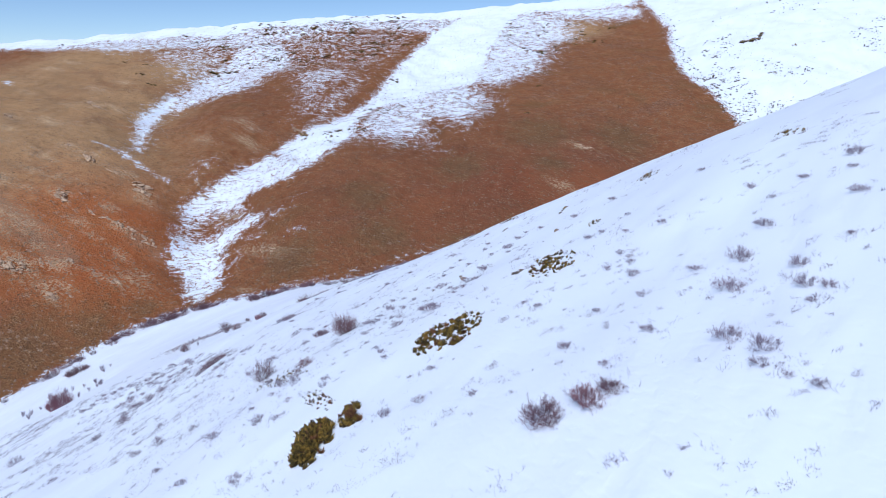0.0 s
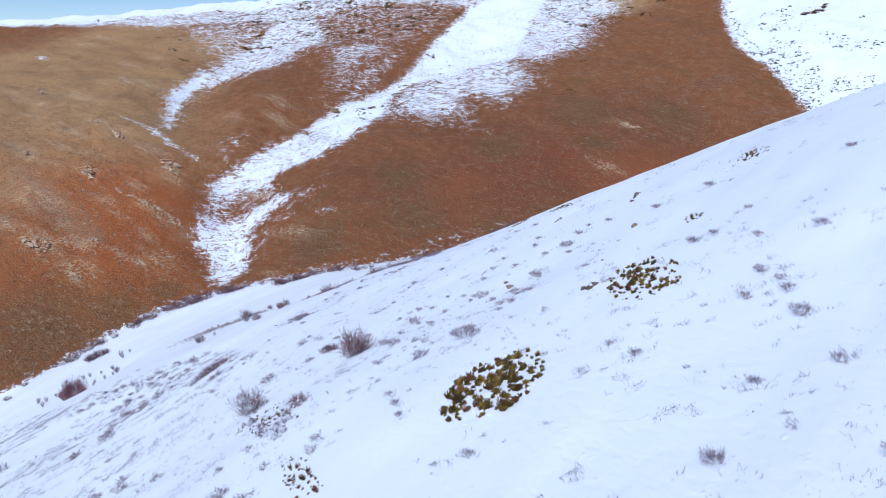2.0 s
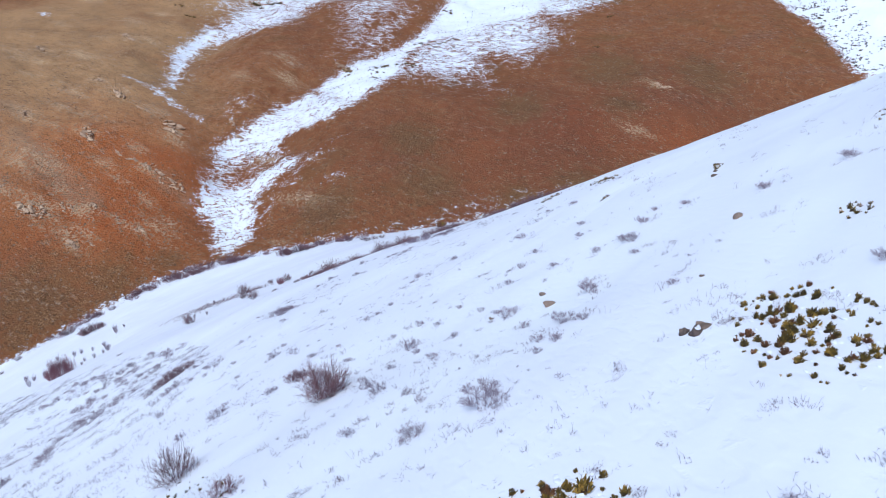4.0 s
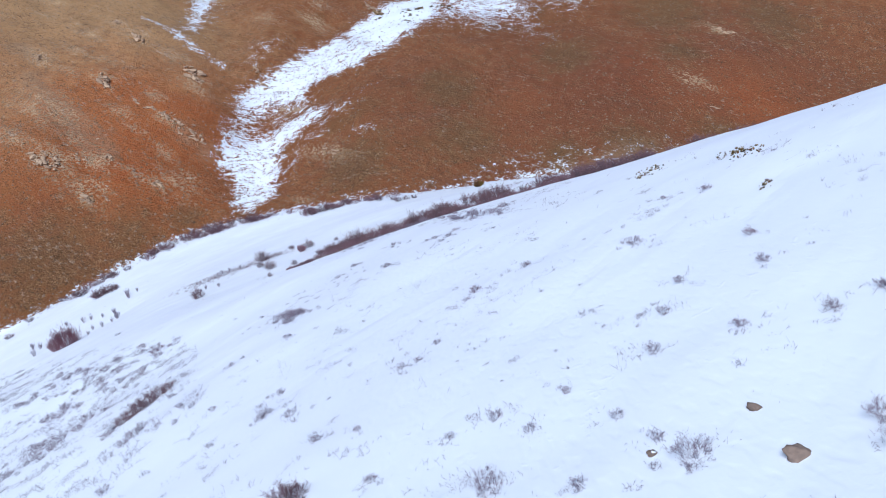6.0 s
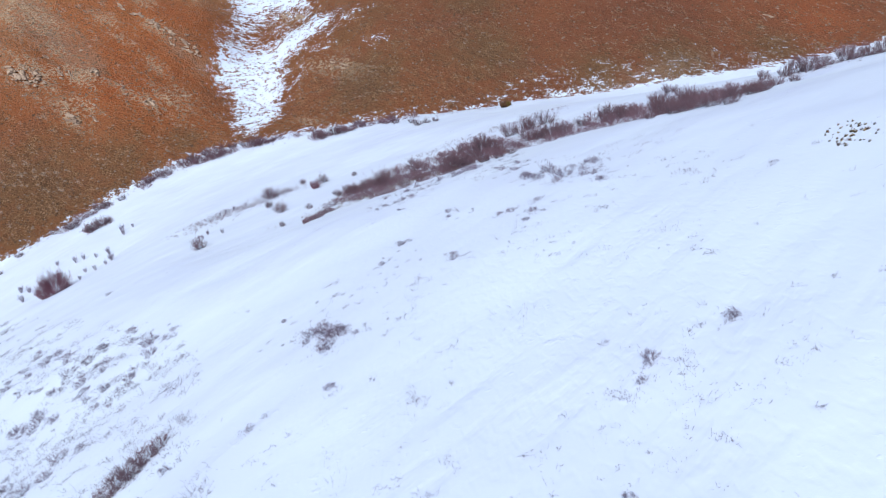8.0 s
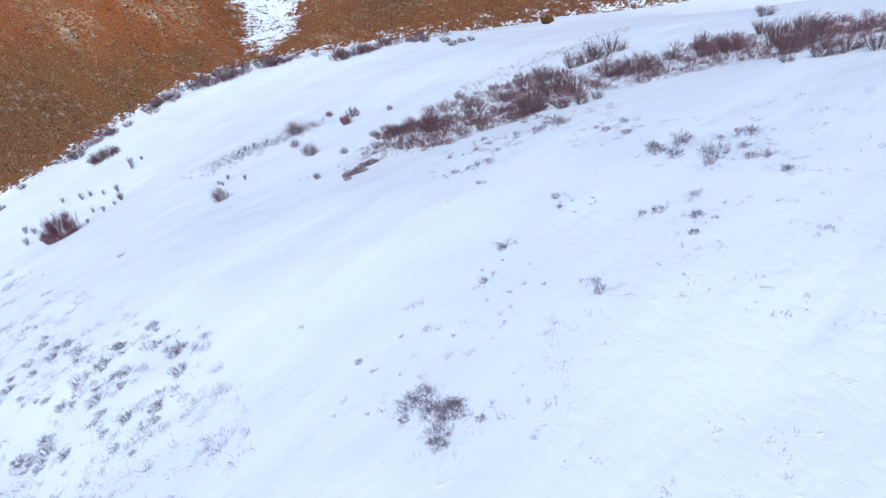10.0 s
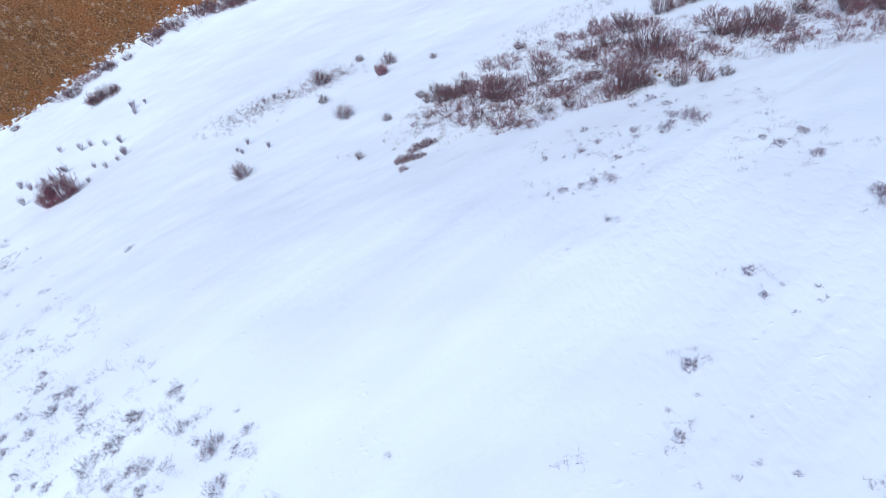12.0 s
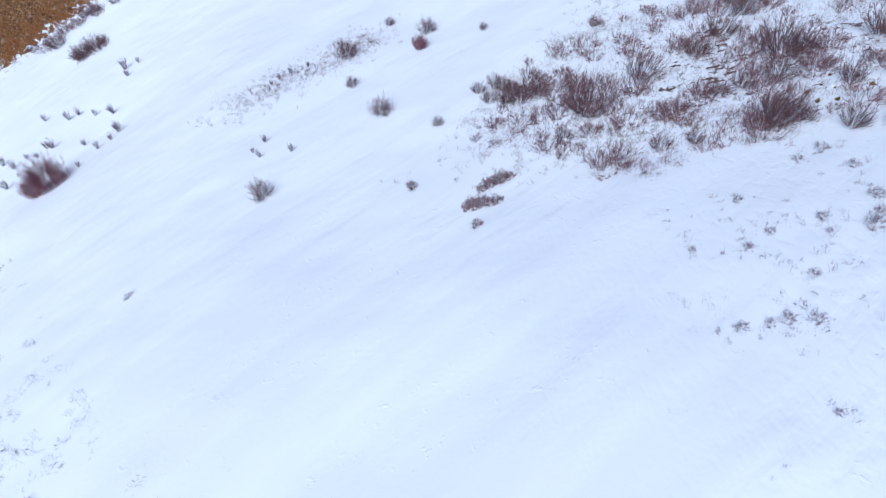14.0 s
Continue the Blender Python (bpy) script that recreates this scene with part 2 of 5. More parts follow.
RIDGE_Z = (80, 99, 104, 112, 119, 126, 127.5, 135, 140, 152, 172, 235, 380)
RIDGE_Y = 700.0
SLOPE = (17.174, -15.57, -3.445, 1.281, 27.375, -7.41, -1.167, -2.21, 0.593, 0.258)
SWELL_X, SWELL_Y = (-130, -95, -60, -25, 10, 40), (30, 62, 94, 126, 158, 190, 222)
SWELLS = (  # low rises and hollows of the near slope, row by row up the hill
    (-0.00, -0.03, -0.64, -0.83, 1.77, -0.75),
    (0.01, -0.10, 0.25, 0.95, -1.66, 0.46),
    (0.03, 0.61, -1.73, -0.58, -0.10, 0.11),
    (-0.70, 0.25, 1.33, 1.16, 0.96, -0.03),
    (-1.86, 0.39, -0.41, -0.09, -0.80, -1.75),
    (-0.33, 1.38, -1.35, -0.81, 0.14, 0.06),
    (-0.83, -1.47, 0.57, 1.38, 1.04, 0.11),
)
HUMMOCK_X, HUMMOCK_Y = (-60, -45, -30, -15, 0, 14, 28), (24, 40, 56, 72, 88, 104, 120, 136, 152)
HUMMOCKS = (  # smaller knolls and dips of the same slope
    (0.0, 0.0, 0.01, 0.19, 0.58, 0.04, -0.19),
    (-0.01, -0.08, -0.11, 0.16, -0.18, -0.82, -0.47),
    (-0.05, -0.59, -0.87, 0.87, -0.03, 0.36, 0.34),
    (-0.11, -0.55, -0.92, 0.07, -0.69, -0.08, -0.01),
    (-0.34, 0.06, 0.56, -0.46, -0.13, 0.11, -0.15),
    (-0.92, -0.32, 0.22, -0.32, -0.15, 0.13, 0.06),
    (-0.01, -0.35, -0.28, -0.44, -0.45, -0.22, -0.02),
    (0.28, 0.31, 0.42, -0.06, -0.17, -0.05, -0.01),
    (-0.36, -0.69, -0.29, -0.05, -0.02, 0.0, 0.0),
)
GULLIES = (  # (points down the gully, depth, half width)
    (((-100, 267), (-118, 300), (-128, 335), (-122, 380), (-95, 430), (-60, 480), (0, 560)), 9.0, 26.0),
    (((-128, 335), (-158, 372), (-190, 430), (-200, 500), (-180, 590)), 8.0, 24.0),
    (((80, 300), (150, 360), (190, 420), (190, 520), (170, 640)), 7.0, 30.0),
)


def smax(a, b, k):
    return 0.5 * (a + b + np.sqrt((a - b) ** 2 + k * k))


def valley_y(x):
    return np.interp(x, VALLEY_X, VALLEY_Y)


def near_slope(x, y):
    """The convex snow slope under the camera: a cubic, carried on straight past the part that is seen."""
    cx, cy = np.clip(x, -230, 130), np.clip(y, -40, 330)
    u, v = (cx + 40) / 60.0, (cy - 130) / 70.0
    terms = [u**i * v**j for i in range(4) for j in range(4 - i)]
    z = sum(c * t for c, t in zip(SLOPE, terms)) + 0.3 * (x - cx) - 0.1 * (y - cy)
    floor = np.interp(x, BED_X, BED_Z) + 0.04 * (valley_y(x) - y) - np.where(x < -20, 3.0, 0.0)
    z = smax(z, floor, 3.0)
    for sy, row in zip(SWELL_Y, SWELLS):
        for sx, rise in zip(SWELL_X, row):
            z = z + rise * np.exp(-((x - sx) ** 2 + (y - sy) ** 2) / 1152.0)
    for sy, row in zip(HUMMOCK_Y, HUMMOCKS):
        for sx, rise in zip(HUMMOCK_X, row):
            z = z + rise * np.exp(-((x - sx) ** 2 + (y - sy) ** 2) / 242.0)
    z = z - 2.3 * np.exp(-((x + 112) ** 2 + (y - 185) ** 2) / 300.0)
    return z


def polyline_distance(x, y, points):
    best = np.full(np.shape(x), 1e9)
    for (ax, ay), (bx, by) in zip(points, points[1:]):
        dx, dy = bx - ax, by - ay
        k = np.clip(((x - ax) * dx + (y - ay) * dy) / (dx * dx + dy * dy), 0, 1)
        best = np.minimum(best, np.hypot(x - ax - k * dx, y - ay - k * dy))
    return best


def far_slope(x, y):
    """The mountain across the valley, from its foot to the ridge, and the back of the ridge."""
    bed, top, foot = np.interp(x, BED_X, BED_Z), np.interp(x, RIDGE_X, RIDGE_Z), valley_y(x)
    u = np.clip(x / 150.0, -2.2, 2.0)
    t = np.clip((y - foot) / (RIDGE_Y - foot), 0, 1)
    bulge = 0.45 - 0.1 * u + 0.12 * u * u + (-0.9 + 0.2 * u) * t
    z = bed + (top - bed) * (t + t * (1 - t) * bulge) - 0.22 * np.clip(y - RIDGE_Y, 0, 1500)
    fade = np.clip((y - foot) / 25.0, 0, 1) * np.clip((RIDGE_Y - y) / 120.0, 0, 1)
    for points, depth, width in GULLIES:
        z = z - fade * depth * np.exp(-((polyline_distance(x, y, points) / width) ** 2))
    return z


def waves(x, y):
    """Smooth uneven relief from a few crossed sines."""
    z = 0.0
    for n, (amp, lam) in enumerate(((1.0, 83.0), (0.7, 47.0), (0.45, 26.0), (0.25, 14.0))):
        a = 0.9 + 2.1 * n
        p = (x * math.cos(a) + y * math.sin(a)) * 2 * math.pi / lam
        q = (x * math.cos(a + 1.3) + y * math.sin(a + 1.3)) * 2 * math.pi / (lam * 1.27)
        z = z + amp * np.sin(p + 1.7 * np.sin(q + n)) * 0.5
    return z


def height(x, y):
    x, y = np.asarray(x, float), np.asarray(y, float)
    foot = valley_y(x)
    far = y > foot
    away = np.clip((y - foot) / 30.0, 0, 1)
    return np.where(far, far_slope(x, y) + 1.6 * away * waves(x, y), near_slope(x, y) + 0.22 * waves(1.7 * x, 1.7 * y))


def fine_axis(lo, hi, step, inner_lo, inner_hi, inner_step, reach, grow=1.16):
    """Grid lines: fine inside, coarser outside, then ever wider to the horizon."""
    lines = list(np.arange(lo, inner_lo, step)) + list(np.arange(inner_lo, inner_hi, inner_step)) + list(np.arange(inner_hi, hi + 0.1, step))
    w, at = step, hi
    while at < reach:
        w *= grow
        at += w
        lines.append(at)
    w, at = step, lo
    while at > -reach:
        w *= grow
        at -= w
        lines.insert(0, at)
    return np.array(lines)


# snow fields and bare patches on the mountain: (outline, cover, softness of the edge)
STRIP_LOWER = ((-111.8, 264.0), (-121.4, 283.3), (-128.6, 292.5), (-134.4, 298.0), (-137.1, 311.5), (-140.9, 333.5), (-146.2, 352.0), (-140.6, 362.3), (-131.3, 374.0), (-121.0, 390.8),
               (-106.1, 403.4), (-60.5, 378.5), (-71.4, 365.0), (-79.2, 355.3), (-85.8, 349.7), (-99.1, 348.1), (-105.8, 347.1), (-88.2, 323.5), (-89.6, 317.0), (-98.5, 308.9),
               (-105.6, 305.1), (-100.1, 291.6), (-100.2, 277.4), (-106.3, 265.5))
STRIP_UPPER = ((-106, 404), (-102.5, 416.2), (-86.3, 447.7), (-59.2, 481.3), (-43.7, 551.1), (-24.9, 608.8), (-12.9, 647.1), (8.9, 675.1), (26.3, 698), (82.2, 698), (82.2, 684.7),
               (61.6, 640.9), (44.9, 590.7), (34.6, 541.7), (27.9, 499.7), (-8.2, 484.2), (-19.2, 468.4), (-48.4, 472), (-55, 420), (-52.0, 403.6), (-63.8, 378.7), (-80, 362))
GAP = ((-134.9, 339.4), (-121.4, 348.5), (-101.1, 341), (-84, 341), (-84, 330), (-96.7, 324.0), (-114.5, 327), (-123.0, 319), (-133.0, 322))
HOOK = ((-196, 402), (-190, 394), (-211, 449), (-212.8, 466), (-214.0, 517.3), (-197, 520), (-199, 474), (-192.4, 425), (-182, 392))
SIDE_FRINGE = ((-107, 290), (-99, 312), (-90, 322), (-80, 330), (-70, 336), (-80, 318), (-92, 302), (-99, 288))
SPUR_HEAD = ((-151.6, 594.2), (-136.8, 620.1), (-86.6, 640), (-34.5, 655), (-22, 617.1), (-40, 560), (-66.7, 550.1), (-106.2, 570))
BARE_HOLLOW = ((-132.7, 337.1), (-128, 346.4), (-110.8, 341.7), (-99.9, 325.1), (-113.6, 329.5), (-116.9, 320.9), (-128, 323.3))
LEFT_BRANCH = ((-190.2, 396), (-199, 425), (-212.1, 461.1), (-214, 517.3), (-213.3, 556.7), (-201.4, 601.6), (-196.6, 644.3), (-155.1, 657), (-120, 599.5), (-122.8, 567.9),
               (-137.5, 542.9), (-146.8, 502.5), (-167.5, 493), (-182.5, 482), (-196, 474), (-192.4, 428), (-186, 398))
MIDDLE_PATCH = ((-104, 450.2), (-82.4, 464.6), (-83.1, 491.3), (-65.6, 540.5), (-68.3, 564.7), (-105, 572), (-130, 550), (-112, 489.6), (-106, 469.3))
LOWER_FRINGE = ((-60, 393.2), (-60, 470), (-20, 505), (10, 520), (24, 515), (38.9, 476.5), (38.5, 446.1), (24.8, 424.4), (16.2, 408.6), (-3.3, 421.2), (-3, 378.7), (-16.5, 397.3),
                (-25, 383.1), (-34.7, 388.9))
HEAD_FRINGE = ((-15, 505), (0, 560), (25, 640), (45, 690), (84.6, 692), (102.3, 679.7), (130.2, 649.3), (122.8, 592.6), (102.5, 582.8), (86, 527), (70.3, 501.8), (41.5, 484.7))
RIDGE_EAST = ((83.3, 698), (173.5, 672), (194.6, 650), (184.7, 629.1), (146, 640.9), (100.3, 664.5))
RIDGE_SHOULDER = ((-284, 624.3), (-201.9, 668), (-18.8, 669.8), (-22.1, 601), (-60.8, 537.9), (-105.5, 560.2), (-136.3, 530.1), (-201.4, 534.7), (-227.2, 544.4))
BRANCH_EDGE = ((-93.2, 420.5), (-93.4, 471.1), (-88.8, 492.7), (-66.2, 545.7), (-58.7, 539.4), (-71.7, 482.7), (-78.2, 457.7))
GULLY_LINE = ((-215.1, 398.3), (-196.2, 390.3), (-190, 388.8), (-180.4, 383.5), (-157.2, 369.3), (-156.7, 365.9), (-179, 376.1), (-190.5, 382.4), (-211, 393))
GULLY_PATCH = ((-149.5, 376.7), (-148, 385.6), (-137, 394.1), (-134.1, 387.4), (-141.7, 381.6), (-143.5, 371.5))
SMALL_PATCH = ((-76.4, 304.7), (-68, 304.8), (-66.7, 302.1), (-74.4, 301.5))
HILL = ((193.0, 628.2), (194.0, 591.3), (178.0, 514.9), (178.5, 484.8), (186.0, 451.9), (188.0, 423.8), (187.0, 405.2), (215, 380), (320, 440), (560, 560), (760, 760),
        (500, 1300), (186, 1300))
RIDGE_BAND = ((-449.3, 690.2), (-364.6, 691.1), (-277.2, 690.8), (-191.5, 693.3), (-105.6, 695.7), (-19.4, 692.3), (66.3, 695.2), (121.5, 685.5), (183.5, 666), (188.3, 623.9),
              (138.7, 631.1), (94.2, 648), (35.3, 645.5), (-12.7, 639), (-78.5, 656.6), (-131.5, 647.5), (-189.7, 623.7), (-238, 627.8), (-304.2, 622.6), (-394.3, 651.5),
              (-429.4, 657.7))
CREST = ((-900, 700), (-449, 674), (-277, 674), (-191, 676), (-105, 680), (-19, 678), (66, 676), (140, 668), (190, 660), (190, 1500), (-900, 1500))
CREST_WEST = ((-449.3, 690.2), (-364.6, 691.1), (-277.2, 690.8), (-191.5, 693.3), (-185.3, 668.6), (-268, 665.9), (-356.3, 674.3), (-397.6, 657.4), (-437.2, 670))
WEST_PATCH = ((-341.1, 516.7), (-323.4, 503.7), (-318.2, 495), (-328.9, 497.4))
FOOT_EAST = ((-39.2, 266), (-30.1, 277.7), (-21.2, 282.9), (-10.1, 288.9), (-2.5, 291), (8, 290), (13.9, 284.1), (5, 280), (-10, 276), (-20.5, 270.2))
FOOT_MIDDLE = ((-67.3, 262), (-46.5, 271), (-28, 280), (-15.5, 289.3), (-25.4, 272), (-43.9, 258.1))
FOOT_SPECKS = ((-14.3, 295.6), (16.1, 299), (52.5, 305), (80, 318), (60, 298), (15.5, 283), (-12, 284))
SNOWFIELDS = (
    (STRIP_LOWER, 0.77, 2.8),
    (STRIP_UPPER, 1.10, 4.0),
    (HOOK, 0.86, 3.0),
    (SIDE_FRINGE, 0.42, 3.5),
    (GAP, -0.44, 3.2),
    (SPUR_HEAD, -0.12, 9.0),
    (BARE_HOLLOW, -0.5, 3.0),
    (LEFT_BRANCH, 0.66, 7.0),
    (MIDDLE_PATCH, 0.50, 8.0),
    (LOWER_FRINGE, 0.66, 8.0),
    (HEAD_FRINGE, 0.68, 9.0),
    (RIDGE_EAST, 0.72, 5.0),
    (RIDGE_SHOULDER, 0.42, 9.0),
    (BRANCH_EDGE, 0.56, 6.0),
    (GULLY_LINE, 0.8, 2.0),
    (GULLY_PATCH, 0.62, 3.0),
    (SMALL_PATCH, 0.72, 2.0),
    (HILL, 1.15, 3.0),
    (RIDGE_BAND, 0.60, 7.0),
    (CREST, 1.1, 6.0),
    (CREST_WEST, 0.95, 4.0),
    (WEST_PATCH, 0.7, 2.0),
    (FOOT_EAST, 0.60, 3.0),
    (FOOT_MIDDLE, 0.52, 3.0),
    (FOOT_SPECKS, 0.40, 5.0),
)
RUST = ((-199, 324, 0.5), (-183, 325, 1), (-159, 322, 1), (-134, 306, 0.7), (-160, 276, 1), (-192, 295, 0.6), (-178, 260, 0.6), (-142, 263, 0.5), (36, 353, 0.85), (36, 339, 0.9), (57, 375, 0.5),
        (64, 334, 0.6), (16, 333, 0.5), (-7, 318, 0.4), (86, 337, 0.95), (64, 347, 0.4), (6, 345, 0.4), (89, 331, 0.6))
RUST_WIDE = ((-165, 240, 34, 0.2), (-200, 310, 30, 0.45), (-140, 440, 45, 0.30), (-90, 500, 40, 0.25), (0, 380, 60, 0.18), (30, 325, 60, 0.34), (-165, 288, 50, 0.72), (85, 338, 50, 0.36), (-200, 300, 40, 0.55))
PALE = ((-234, 337, 6), (-204, 375, 8), (-228, 369, 9), (-179, 366, 7), (-195, 330, 5), (-163, 350, 6), (-190, 271, 7), (-165, 266, 5), (-86, 297, 5), (-136, 281, 5), (-212, 284, 6), (-124, 416, 8), (-152, 414, 7), (64, 345, 6))
PALE_NORTH = ((-319, 585, 12), (-302, 481, 9), (-246, 464, 9), (-237, 453, 8), (-259, 456, 8), (-279, 424, 9), (-219, 383, 8), (-203, 370, 7), (-269, 405, 8), (-326, 558, 10), (-249, 522, 9), (-261, 386, 7),
              (-193, 273, 6), (-187, 272, 6), (-180, 278, 5), (-169, 281, 5), (-166, 260, 5), (-145, 273, 5), (-155, 276, 5))
PALE_SOUTH = ((-168, 300, 5), (-180, 310, 5), (-190, 290, 6), (-150, 290, 5), (-172, 265, 6), (-160, 310, 5), (-215, 330, 7), (-222, 350, 8), (-206, 345, 6), (-270, 330, 16), (-250, 420, 14), (-230, 460, 10), (-262, 500, 12), (-300, 380, 16), (-188, 275, 10), (-211, 301, 12), (-202, 302, 12), (-196, 328, 6), (-170, 325, 6), (-113, 338, 7), (-81, 295, 6), (-204, 371, 8), (-183, 364, 9), (-210, 283, 8), (-233, 338, 9),
        (-161, 341, 8), (-174, 279, 7), (-140, 277, 7), (-133, 436, 9), (81, 382, 7), (-282, 409, 12), (-244, 460, 9), (-92, 299, 5), (-88, 271, 4))
DRAB = ((-165, 236, 28), (-200, 222, 36), (-145, 248, 18), (35, 300, 16), (8, 294, 12), (70, 313, 14), (60, 365, 14), (10, 360, 18), (-40, 330, 18), (-130, 262, 9), (-70, 285, 18), (-30, 300, 18), (110, 400, 24), (60, 400, 26))


HERD_TRAIL = ((9, 18), (4, 34), (2, 60), (-3, 80), (-12, 108), (-22, 135), (-26, 160))
SCREE_BANDS = (((-222, 315), (-200, 301), (-170, 281)), ((-228, 322), (-205, 306), (-172, 286)), ((-152, 308), (-138, 300)), ((-250, 345), (-232, 338)), ((-20, 268), (40, 300)))
ORANGE = ((-165, 300, 42, 0.95), (-190, 315, 38, 0.95), (-150, 270, 36, 0.75), (-205, 275, 40, 0.65), (-240, 300, 50, 0.45), (90, 336, 28, 0.45), (-178, 340, 28, 0.7), (-212, 350, 26, 0.4), (-10, 330, 20, 0.2))
UMBER = ((20, 335, 65, 0.95), (85, 350, 65, 0.95), (-40, 325, 45, 0.6), (40, 395, 40, 0.45), (125, 365, 26, 0.6), (-10, 290, 40, 0.55), (-20, 380, 35, 0.5), (-120, 470, 40, 0.3))
TAN = ((-320, 595, 70), (-235, 470, 55), (-245, 560, 55), (-215, 405, 35), (-230, 375, 75), (-290, 420, 90), (-200, 340, 45), (-240, 300, 50), (-330, 500, 90), (120, 620, 30))


def inside(x, y, outline):
    within = np.zeros(x.shape, bool)
    for (ax, ay), (bx, by) in zip(outline, outline[1:] + outline[:1]):
        crosses = ((ay > y) != (by > y)) & (x < (bx - ax) * (y - ay) / ((by - ay) or 1e-9) + ax)
        within ^= crosses
    return within


def snow_cover(x, y):
    """How full the snow lies: over 1 unbroken, 0.5 half, 0 none."""
    far = y > valley_y(x)
    cover = np.where(far, -0.25, 1.6)
    bare = np.zeros(x.shape)
    for outline, full, soft in SNOWFIELDS:
        (x0, y0), (x1, y1) = np.min(outline, 0) - 25, np.max(outline, 0) + 25
        box = np.nonzero((x > x0) & (x < x1) & (y > y0) & (y < y1) & far)[0]
        if not len(box):
            continue
        px, py = x[box], y[box]
        d = polyline_distance(px, py, outline + outline[:1]) * np.where(inside(px, py, outline), 1, -1)
        w = np.clip(d / (2.2 * soft) * 0.5 + 0.5, 0, 1)
        if full > 0:
            cover[box] = np.maximum(cover[box], -0.25 + w * (full + 0.25))
        else:
            bare[box] = np.minimum(bare[box], w * full)
    cover = np.where(far, cover + bare, cover)
    # the trampled, twig-filled ground of the willow bed is half bare
    d = polyline_distance(x, y, BED_OUTLINE + BED_OUTLINE[:1]) * np.where(inside(x, y, BED_OUTLINE), 1, -1)
    cover = np.where(far, cover, cover - 0.76 * np.clip(0.20 + d / 12.0, 0, 1))
    # blown-off edge of the snow along the valley foot
    edge = np.abs(y - valley_y(x) + 1.0)
    # lumps of snow left along the foot of the far side
    cover = np.where(far, np.maximum(cover, 0.62 - (y - valley_y(x)) / 9.0), cover)
    return np.where(~far & (edge < 4), cover - 0.55 * (1 - edge / 4), cover)


BED_OUTLINE = ((-49, 166), (-43, 181), (-27, 188), (-11, 180), (14, 176), (16, 160), (8, 152), (-10, 157), (-16.7, 159), (-23.9, 153.5), (-27.7, 154.9), (-32.8, 151.3), (-36.1, 153.8), (-41, 158))
WILLOW_BED = ((-48, 163), (-40, 162), (-30, 165), (-20, 166), (-8, 168), (6, 166))
UPPER_BED = ((-38.5, 179.2), (-35.1, 189.0), (-30.8, 194.5), (-21.4, 202.5), (-15.4, 206.3), (-7.8, 215.2))
EAST_BED = ((8, 160), (15, 161), (22, 171), (29, 177), (36, 181), (46, 187))


GRID = {}


